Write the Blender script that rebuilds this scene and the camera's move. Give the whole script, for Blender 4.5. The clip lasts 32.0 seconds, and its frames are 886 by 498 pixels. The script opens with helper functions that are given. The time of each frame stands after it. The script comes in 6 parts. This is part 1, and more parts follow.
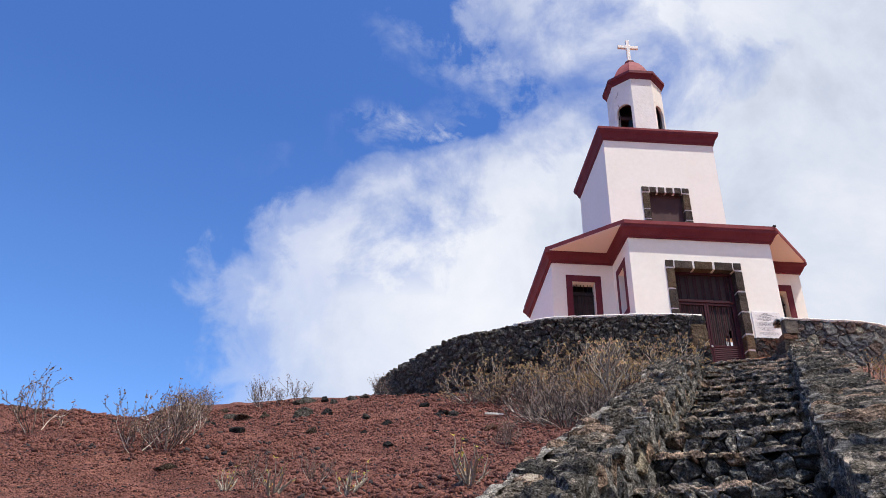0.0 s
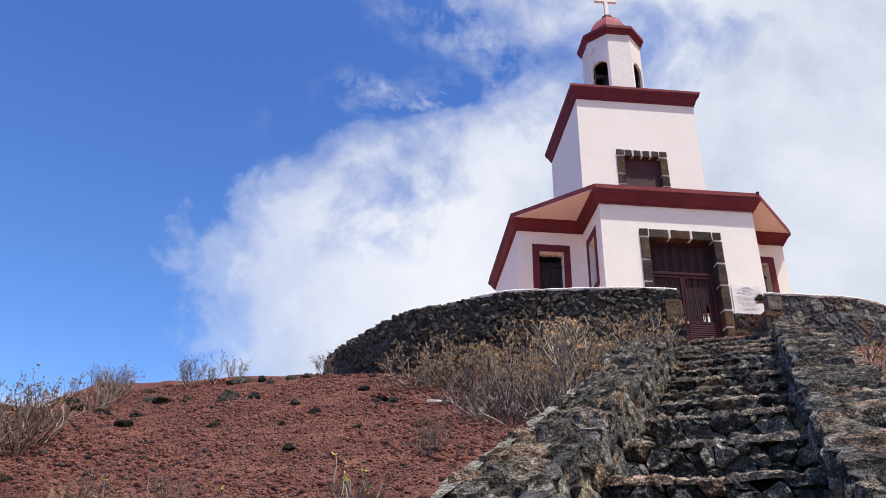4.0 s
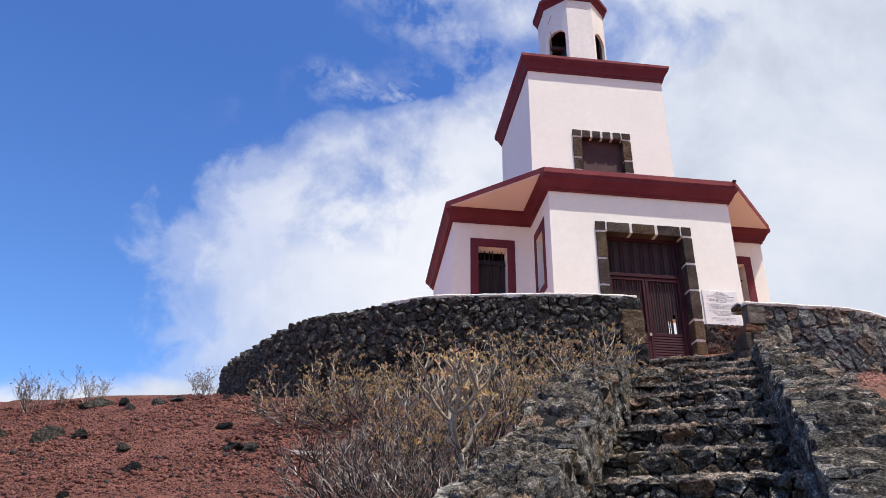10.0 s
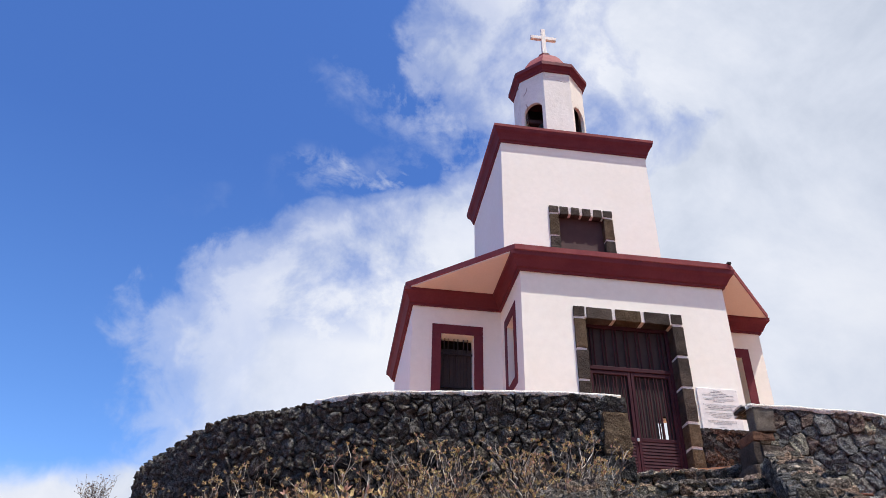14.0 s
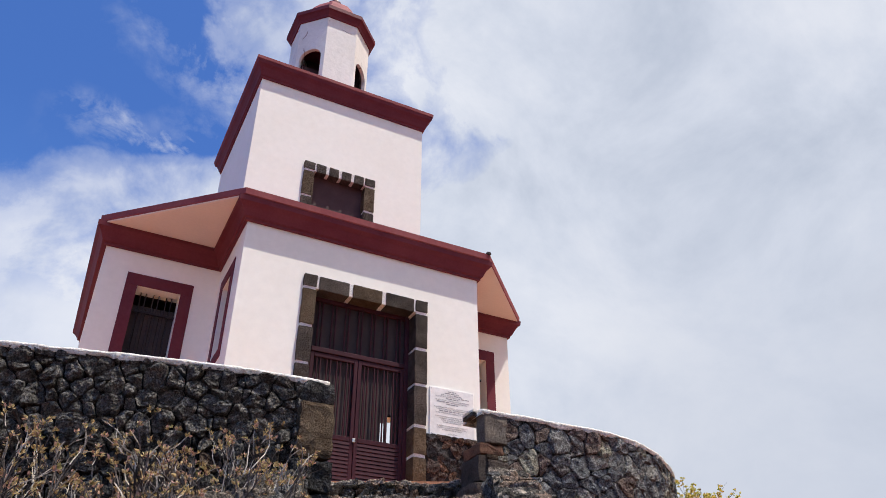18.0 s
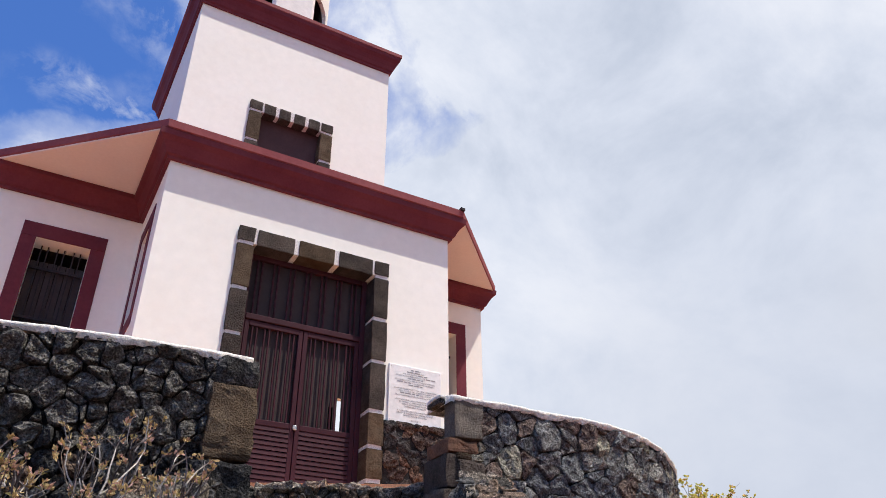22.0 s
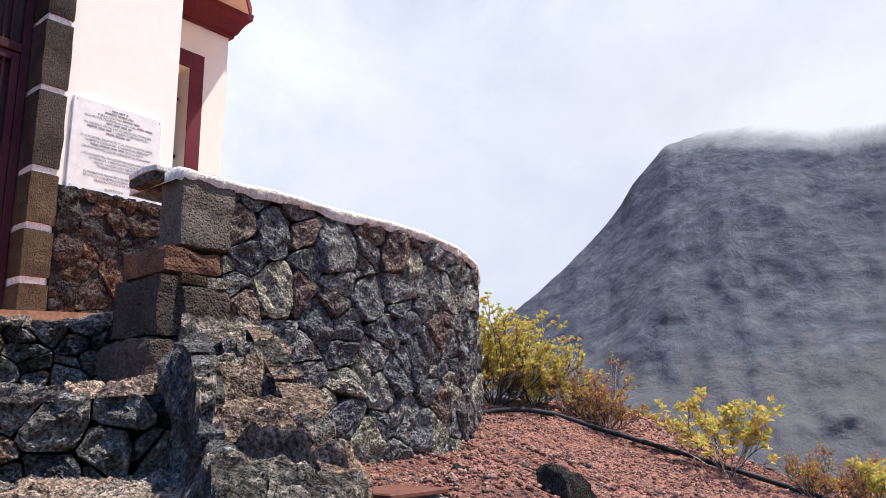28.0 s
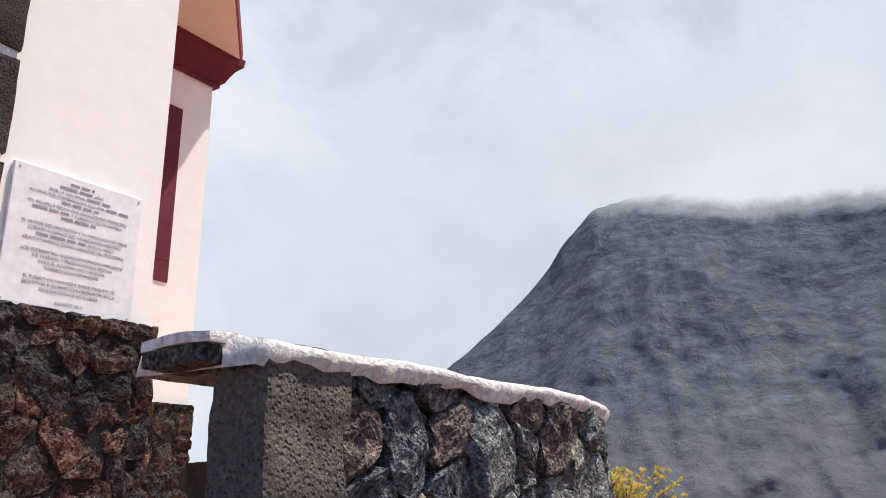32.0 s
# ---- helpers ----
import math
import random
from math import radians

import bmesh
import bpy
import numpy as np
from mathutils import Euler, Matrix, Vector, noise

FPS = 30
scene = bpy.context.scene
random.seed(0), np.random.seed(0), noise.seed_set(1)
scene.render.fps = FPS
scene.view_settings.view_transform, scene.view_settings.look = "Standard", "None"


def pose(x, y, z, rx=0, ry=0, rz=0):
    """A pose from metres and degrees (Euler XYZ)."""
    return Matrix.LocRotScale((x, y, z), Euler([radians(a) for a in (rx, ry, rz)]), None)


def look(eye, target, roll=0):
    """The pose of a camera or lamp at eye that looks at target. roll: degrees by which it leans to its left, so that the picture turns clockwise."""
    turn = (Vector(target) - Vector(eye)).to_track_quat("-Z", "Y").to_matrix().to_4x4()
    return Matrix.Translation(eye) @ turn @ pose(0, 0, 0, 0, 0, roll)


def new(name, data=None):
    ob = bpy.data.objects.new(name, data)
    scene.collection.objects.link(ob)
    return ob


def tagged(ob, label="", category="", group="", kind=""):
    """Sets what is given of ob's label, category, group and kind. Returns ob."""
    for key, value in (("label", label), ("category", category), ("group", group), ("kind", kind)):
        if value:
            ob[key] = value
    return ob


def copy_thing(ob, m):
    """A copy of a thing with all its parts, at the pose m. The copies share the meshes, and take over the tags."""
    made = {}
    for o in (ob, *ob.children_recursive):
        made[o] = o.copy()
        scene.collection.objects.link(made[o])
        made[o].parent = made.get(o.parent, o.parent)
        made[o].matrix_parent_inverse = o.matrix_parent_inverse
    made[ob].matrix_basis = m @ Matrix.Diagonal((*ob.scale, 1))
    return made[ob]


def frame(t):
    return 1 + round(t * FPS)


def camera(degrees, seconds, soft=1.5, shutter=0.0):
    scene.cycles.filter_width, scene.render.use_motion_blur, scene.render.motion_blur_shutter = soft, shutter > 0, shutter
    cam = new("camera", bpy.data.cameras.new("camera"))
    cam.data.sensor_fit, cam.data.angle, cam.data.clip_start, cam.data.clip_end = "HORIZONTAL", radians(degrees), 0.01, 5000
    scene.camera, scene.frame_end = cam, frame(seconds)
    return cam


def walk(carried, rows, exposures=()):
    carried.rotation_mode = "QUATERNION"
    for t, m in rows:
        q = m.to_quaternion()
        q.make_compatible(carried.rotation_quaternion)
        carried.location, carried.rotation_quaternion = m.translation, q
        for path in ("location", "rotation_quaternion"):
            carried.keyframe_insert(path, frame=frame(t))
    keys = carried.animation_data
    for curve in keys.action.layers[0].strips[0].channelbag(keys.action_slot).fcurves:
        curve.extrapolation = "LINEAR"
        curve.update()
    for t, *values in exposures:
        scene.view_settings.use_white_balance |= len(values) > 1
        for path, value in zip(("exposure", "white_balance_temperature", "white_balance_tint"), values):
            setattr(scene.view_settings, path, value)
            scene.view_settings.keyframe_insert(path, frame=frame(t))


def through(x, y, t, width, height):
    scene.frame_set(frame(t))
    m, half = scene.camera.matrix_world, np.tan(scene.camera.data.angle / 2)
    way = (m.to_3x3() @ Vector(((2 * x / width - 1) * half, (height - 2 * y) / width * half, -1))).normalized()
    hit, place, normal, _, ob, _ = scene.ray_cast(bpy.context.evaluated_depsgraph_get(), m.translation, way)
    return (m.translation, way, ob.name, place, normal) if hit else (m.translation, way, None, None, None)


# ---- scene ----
cam = camera(60.3, 32.0, 0.75)
PATH = [
    (0, (1.126, 0.965, 2.246), (1.2, 2.713, 3.214), 1.6),
    (0.5, (1.257, 1.202, 2.22), (1.364, 2.939, 3.205), 1.6),
    (1, (1.361, 1.604, 2.536), (1.515, 3.333, 3.528), 1.6),
    (1.5, (1.468, 1.791, 2.779), (1.677, 3.512, 3.777), 1.5),
    (2, (1.57, 1.952, 2.865), (1.832, 3.664, 3.865), 1.3),
    (2.5, (1.514, 2.166, 2.918), (1.794, 3.878, 3.912), 1.2),
    (3, (1.56, 2.322, 2.926), (1.801, 4.053, 3.899), 1.1),
    (3.5, (1.736, 2.46, 2.993), (1.898, 4.221, 3.929), 1.3),
    (5.5, (2.228, 3.453, 3.529), (2.333, 5.263, 4.374), 1.3),
    (6, (2.306, 3.599, 3.64), (2.451, 5.398, 4.501), 1.3),
    (6.5, (2.475, 3.923, 3.807), (2.625, 5.714, 4.685), 1.2),
    (7, (2.529, 4.097, 4.029), (2.661, 5.884, 4.917), 1.2),
    (7.5, (2.702, 4.362, 4.085), (2.799, 6.147, 4.981), 1.0),
    (8, (2.707, 4.627, 4.157), (2.713, 6.42, 5.043), 1.2),
    (8.5, (2.761, 4.959, 4.322), (2.778, 6.758, 5.196), 1.4),
    (9, (2.938, 5.172, 4.387), (3.057, 6.968, 5.259), 1.3),
    (9.5, (3.121, 5.358, 4.681), (3.306, 7.147, 5.556), 1.1),
    (10, (3.295, 5.614, 4.709), (3.503, 7.396, 5.592), 0.9),
    (10.5, (3.437, 5.884, 4.868), (3.619, 7.663, 5.762), 0.7),
    (11, (3.61, 6.125, 4.909), (3.722, 7.905, 5.814), 0.8),
    (11.5, (3.643, 6.331, 5.016), (3.686, 8.11, 5.928), 1.0),
    (12, (3.682, 6.635, 5.177), (3.684, 8.412, 6.094), 1.2),
    (12.5, (3.767, 6.799, 5.402), (3.783, 8.574, 6.323), 1.5),
    (13, (3.958, 7.123, 5.485), (4.032, 8.88, 6.438), 1.7),
    (13.5, (4.093, 7.279, 5.601), (4.241, 8.997, 6.613), 1.4),
    (14, (4.093, 7.47, 5.671), (4.32, 9.137, 6.753), 1.2),
    (14.5, (4.345, 7.728, 5.703), (4.664, 9.33, 6.858), 1.2),
    (16.5, (5.035, 8.793, 6.237), (5.628, 10.24, 7.483), 0.2),
    (17, (5.39, 9.028, 6.203), (6.041, 10.49, 7.403), -0.1),
    (17.5, (5.493, 9.324, 6.204), (6.217, 10.816, 7.322), 0.1),
    (18, (5.541, 9.665, 6.552), (6.313, 11.166, 7.626), -0.1),
    (18.5, (5.683, 9.845, 6.703), (6.451, 11.354, 7.767), -0.4),
    (19, (5.77, 9.975, 6.729), (6.509, 11.497, 7.796), -0.5),
    (19.5, (5.729, 10.179, 6.762), (6.449, 11.708, 7.832), -0.3),
    (20, (5.808, 10.346, 6.876), (6.525, 11.877, 7.944), -0.1),
    (20.5, (6.049, 10.582, 7.042), (6.802, 12.101, 8.102), 0.1),
    (21, (6.255, 10.674, 7.176), (7.063, 12.174, 8.223), 0.0),
    (21.5, (6.383, 10.936, 7.192), (7.23, 12.426, 8.222), -0.1),
    (22, (6.474, 11.332, 7.387), (7.332, 12.825, 8.404), -0.3),
    (22.5, (6.497, 11.631, 7.429), (7.291, 13.16, 8.444), -0.4),
    (23, (6.622, 11.935, 7.659), (7.309, 13.502, 8.694), -0.1),
    (23.5, (6.838, 12.194, 7.761), (7.654, 13.707, 8.783), -0.2),
    (24, (7.096, 12.561, 7.845), (8.184, 13.971, 8.756), -0.8),
    (24.5, (7.445, 12.885, 7.897), (8.751, 14.192, 8.663), -0.8),
    (25, (7.721, 13.149, 8.153), (9.178, 14.36, 8.793), -1.1),
    (25.5, (7.79, 13.347, 8.206), (9.376, 14.443, 8.737), -1.1),
    (27.5, (7.974, 13.839, 8.508), (9.505, 15.053, 8.936), -0.8),
    (28, (8.022, 14.003, 8.642), (9.534, 15.238, 9.077), -0.8),
    (28.5, (8.171, 14.26, 8.72), (9.666, 15.513, 9.164), -0.7),
    (29, (8.229, 14.514, 8.738), (9.711, 15.777, 9.198), -0.7),
    (29.5, (8.264, 14.781, 9.015), (9.737, 16.046, 9.497), -0.8),
    (30, (8.377, 15.027, 9.134), (9.853, 16.275, 9.649), -0.7),
    (30.5, (8.502, 15.324, 9.213), (10.002, 16.532, 9.755), -0.7),
    (31, (8.558, 15.621, 9.294), (10.09, 16.777, 9.858), -0.8),
    (31.5, (8.623, 15.868, 9.554), (10.19, 16.973, 10.123), -1.0),
    (32, (8.773, 16.028, 9.603), (10.363, 17.093, 10.182), -1.0),
]
walk(cam, [(t, look(eye, target, roll)) for t, eye, target, roll in PATH], [(0.0, 0.1), (14.0, 0.1), (16.5, -0.12), (18.5, 0.05), (23.0, 0.12), (25.0, 0.18), (27.5, 0.36), (31.0, 0.36), (32.0, 0.15)])

# ---- world, sun ----
SUN_AZ, SUN_EL = -38.0, 70.0     # degrees from +y towards +x of where the light comes from is SUN_AZ + 180
sun_from = Vector((math.sin(radians(SUN_AZ + 180)) * math.cos(radians(SUN_EL)), math.cos(radians(SUN_AZ + 180)) * math.cos(radians(SUN_EL)), math.sin(radians(SUN_EL))))
sun = new("sun", bpy.data.lights.new("sun", "SUN"))
sun.data.energy, sun.data.angle, sun.data.color = 5.0, radians(0.6), (1.0, 0.94, 0.86)
sun.matrix_world = look(sun_from * 50, (0, 0, 0))

world = bpy.data.worlds.new("world")
scene.world = world
world.use_nodes = True


def node(tree, kind, **props):
    n = tree.nodes.new(kind)
    for k, v in props.items():
        if k == "op":
            n.operation = v
        elif k == "blend":
            n.blend_type = v
        elif k == "data":
            n.data_type = v
    return n


def math_node(tree, op, a, b=None, clamp=False):
    n = tree.nodes.new("ShaderNodeMath")
    n.operation, n.use_clamp = op, clamp
    for k, v in enumerate((a, b)):
        if v is None:
            continue
        if isinstance(v, (int, float)):
            n.inputs[k].default_value = v
        else:
            tree.links.new(v, n.inputs[k])
    return n.outputs[0]


def ramp_node(tree, fac, stops, ease="LINEAR"):
    n = tree.nodes.new("ShaderNodeValToRGB")
    n.color_ramp.interpolation = ease
    el = n.color_ramp.elements
    while len(el) < len(stops):
        el.new(0.5)
    for e, (p, c) in zip(el, stops):
        e.position = p
        e.color = (*c, 1) if isinstance(c, tuple) else (c, c, c, 1)
    tree.links.new(fac, n.inputs[0])
    return n.outputs[0]


def mix_node(tree, fac, a, b, blend="MIX"):
    n = tree.nodes.new("ShaderNodeMix")
    n.data_type, n.blend_type = "RGBA", blend
    for k, v in ((0, fac), (6, a), (7, b)):
        if isinstance(v, tuple):
            n.inputs[k].default_value = (*v, 1)
        elif isinstance(v, (int, float)):
            n.inputs[k].default_value = v
        else:
            tree.links.new(v, n.inputs[k])
    return n.outputs[2]


def noise_node(tree, vec, scale, detail=4.0, rough=0.55, distort=0.0):
    n = tree.nodes.new("ShaderNodeTexNoise")
    n.inputs["Scale"].default_value, n.inputs["Detail"].default_value = scale, detail
    n.inputs["Roughness"].default_value, n.inputs["Distortion"].default_value = rough, distort
    if vec is not None:
        tree.links.new(vec, n.inputs["Vector"])
    return n.outputs[0]


def build_sky():
    t = world.node_tree
    t.nodes.clear()
    sky = t.nodes.new("ShaderNodeTexSky")
    sky.sky_type, sky.sun_disc = "NISHITA", False
    sky.sun_elevation, sky.sun_rotation = radians(SUN_EL), radians(SUN_AZ + 180)
    sky.altitude, sky.air_density, sky.dust_density, sky.ozone_density = 400, 1.0, 0.8, 4.0
    co = t.nodes.new("ShaderNodeTexCoord").outputs["Generated"]
    sep = t.nodes.new("ShaderNodeSeparateXYZ")
    t.links.new(co, sep.inputs[0])
    az = math_node(t, "ARCTAN2", sep.outputs[0], sep.outputs[1])          # 0 along +y, positive towards +x
    el = math_node(t, "ARCSINE", sep.outputs[2])
    # uneven billowing edges
    big = noise_node(t, co, 5.0, 9.0, 0.62, 0.25)
    fine = noise_node(t, co, 17.0, 8.0, 0.6, 0.4)
    wob = math_node(t, "ADD", math_node(t, "MULTIPLY", math_node(t, "SUBTRACT", big, 0.5), 0.13),
                    math_node(t, "MULTIPLY", math_node(t, "SUBTRACT", fine, 0.5), 0.10))
    # the edge of the cloud field: its azimuth for each elevation, both in turns of 100 degrees
    e01 = math_node(t, "DIVIDE", el, radians(90), True)
    edge = ramp_node(t, e01, [(0.0, 0.30), (0.16, 0.345), (0.18, 0.355), (0.25, 0.345), (0.31, 0.345), (0.333, 0.37), (0.352, 0.40), (0.372, 0.448), (0.395, 0.475), (0.418, 0.575),
                              (0.449, 0.638), (0.47, 0.575), (0.50, 0.555), (0.54, 0.555), (0.58, 0.56), (0.64, 0.60), (0.8, 0.62), (1.0, 0.6)], "LINEAR")
    az01 = math_node(t, "ADD", math_node(t, "DIVIDE", az, radians(100)), 0.5)
    inside = math_node(t, "SUBTRACT", math_node(t, "ADD", math_node(t, "SUBTRACT", az01, edge), wob), 0.012)
    mask = ramp_node(t, math_node(t, "ADD", inside, 0.5), [(0.465, 0.0), (0.50, 0.38), (0.535, 0.70), (0.60, 0.90), (0.70, 1.0)], "EASE")
    wisp = ramp_node(t, noise_node(t, co, 11.0, 9.0, 0.6, 0.2), [(0.52, 0.0), (0.70, 0.7)])
    mask = math_node(t, "MAXIMUM", mask, math_node(t, "MULTIPLY", math_node(t, "MULTIPLY", wisp, ramp_node(t, e01, [(0.36, 0.0), (0.46, 1.0)])), ramp_node(t, math_node(t, "ADD", inside, 0.5), [(0.36, 0.0), (0.47, 1.0)])))
    # a torn streak above the main edge
    streak = math_node(t, "MULTIPLY", ramp_node(t, e01, [(0.385, 0.0), (0.415, 1.0), (0.425, 1.0), (0.445, 0.0)], "EASE"), ramp_node(t, az01, [(0.40, 0.0), (0.45, 0.4), (0.53, 1.0), (0.60, 0.5), (0.64, 0.0)], "EASE"))
    torn = ramp_node(t, noise_node(t, co, 15.0, 9.0, 0.62, 0.5), [(0.50, 0.0), (0.68, 0.8)])
    mask = math_node(t, "MAXIMUM", mask, math_node(t, "MULTIPLY", streak, torn))
    # the unseen field behind the viewer is thinned to cut fill light
    mask = math_node(t, "MULTIPLY", mask, ramp_node(t, math_node(t, "DIVIDE", az01, 2.5), [(0.65, 1.0), (0.76, 0.12)]))
    # low bank along the horizon
    rise = math_node(t, "MULTIPLY", math_node(t, "SUBTRACT", az01, 0.25), 0.24)
    low = ramp_node(t, math_node(t, "ADD", math_node(t, "SUBTRACT", e01, rise), math_node(t, "MULTIPLY", wob, 0.22)), [(0.130, 1.0), (0.152, 0.0)], "EASE")
    thin = ramp_node(t, noise_node(t, co, 6.5, 8.0, 0.6, 0.2), [(0.36, 0.35), (0.52, 1.0)])
    high = ramp_node(t, e01, [(0.28, 1.0), (0.34, 0.0)])
    deep = ramp_node(t, math_node(t, "ADD", inside, 0.5), [(0.60, 0.0), (0.70, 1.0)])
    mask = math_node(t, "MULTIPLY", mask, math_node(t, "MAXIMUM", thin, math_node(t, "MAXIMUM", high, deep)))
    mask = math_node(t, "MAXIMUM", mask, low)
    # cloud body: bright with grey undersides
    tone = noise_node(t, co, 3.2, 7.0, 0.6, 0.3)
    lit = ramp_node(t, tone, [(0.30, (0.58, 0.645, 0.78)), (0.43, (0.745, 0.80, 0.925)), (0.55, (0.89, 0.925, 1.02)), (0.68, (0.99, 1.01, 1.07))])
    dull = math_node(t, "MULTIPLY", ramp_node(t, az01, [(0.80, 0.0), (0.98, 1.0)], "EASE"), ramp_node(t, e01, [(0.16, 1.0), (0.42, 0.25)], "EASE"))
    lit = mix_node(t, dull, lit, mix_node(t, 0.7, lit, (0.67, 0.72, 0.84)))
    skies = t.nodes.new("ShaderNodeBackground")
    skies.inputs[1].default_value = SKY_STRENGTH
    pale = ramp_node(t, e01, [(0.08, (1.75, 1.5, 1.22)), (0.22, (1.35, 1.25, 1.1)), (0.42, (1.0, 1.0, 1.0))])
    t.links.new(mix_node(t, 1.0, mix_node(t, 1.0, sky.outputs[0], SKY_TINT, "MULTIPLY"), pale, "MULTIPLY"), skies.inputs[0])
    clouds = t.nodes.new("ShaderNodeBackground")
    clouds.inputs[1].default_value = CLOUD_STRENGTH
    t.links.new(lit, clouds.inputs[0])
    both = t.nodes.new("ShaderNodeMixShader")
    t.links.new(mask, both.inputs[0])
    t.links.new(skies.outputs[0], both.inputs[1])
    t.links.new(clouds.outputs[0], both.inputs[2])
    out = t.nodes.new("ShaderNodeOutputWorld")
    t.links.new(both.outputs[0], out.inputs[0])


SKY_STRENGTH, CLOUD_STRENGTH, SKY_TINT = 0.125, 0.87, (0.63, 0.94, 1.48)
build_sky()


# ---- materials ----
def mat(name, c1, c2, scale=3.0, fine=40.0, rough=0.85, bump=0.3, dist=0.01, vary=0.0, cells=0.0, tints=(), metal=0.0, spots=None, stretch=None, grain=0.38):
    """A surface with two scales of colour and relief; vary: by piece; cells: pits of that many to the metre."""
    m = bpy.data.materials.new(name)
    m.use_nodes = True
    t = m.node_tree
    b = t.nodes["Principled BSDF"]
    co = t.nodes.new("ShaderNodeTexCoord").outputs["Object"]
    if stretch:
        mp = t.nodes.new("ShaderNodeMapping")
        mp.inputs["Scale"].default_value = stretch
        t.links.new(co, mp.inputs[0])
        co = mp.outputs[0]
    n1 = noise_node(t, co, scale, 5.0, 0.6)
    n2 = noise_node(t, co, fine, 6.0, 0.65)
    col = mix_node(t, ramp_node(t, n1, [(0.35, 0.0), (0.65, 1.0)]), c1, c2)
    if tints:
        rnd = t.nodes.new("ShaderNodeObjectInfo").outputs["Random"]
        col = mix_node(t, vary, col, ramp_node(t, rnd, [(k / len(tints), c) for k, c in enumerate(tints)], "CONSTANT"))
    elif vary:
        rnd = t.nodes.new("ShaderNodeObjectInfo").outputs["Random"]
        col = mix_node(t, 1.0, col, ramp_node(t, rnd, [(0.0, 1.0 - vary), (1.0, 1.0 + vary)]), "MULTIPLY")
    col = mix_node(t, 1.0, col, ramp_node(t, n2, [(0.3, 1 - grain), (0.7, 1 + grain * 0.9)]), "MULTIPLY")
    if spots:
        sc, amount, colour = spots
        ns = noise_node(t, co, sc, 7.0, 0.7)
        col = mix_node(t, ramp_node(t, ns, [(1 - amount - 0.05, 0.0), (1 - amount + 0.04, 1.0)]), col, colour)
    t.links.new(col, b.inputs["Base Color"])
    b.inputs["Roughness"].default_value, b.inputs["Metallic"].default_value = rough, metal
    b.inputs["Specular IOR Level"].default_value = 0.15 if rough > 0.45 else 0.4
    h = math_node(t, "ADD", math_node(t, "MULTIPLY", n1, 1.5), n2)
    if cells:
        v = t.nodes.new("ShaderNodeTexVoronoi")
        v.inputs["Scale"].default_value = cells
        t.links.new(co, v.inputs["Vector"])
        pit = ramp_node(t, v.outputs["Distance"], [(0.12, 0.0), (0.45, 1.0)])
        h = math_node(t, "ADD", h, math_node(t, "MULTIPLY", pit, 0.8))
    bp = t.nodes.new("ShaderNodeBump")
    bp.inputs["Strength"].default_value, bp.inputs["Distance"].default_value = bump, dist
    t.links.new(h, bp.inputs["Height"])
    t.links.new(bp.outputs[0], b.inputs["Normal"])
    return m


LAVA = [(0.125, 0.120, 0.114), (0.243, 0.225, 0.199), (0.084, 0.081, 0.079), (0.194, 0.181, 0.161), (0.331, 0.301, 0.254), (0.138, 0.133, 0.125), (0.243, 0.171, 0.125), (0.283, 0.262, 0.231), (0.099, 0.097, 0.093), (0.169, 0.160, 0.149), (0.209, 0.190, 0.164), (0.283, 0.243, 0.176)]


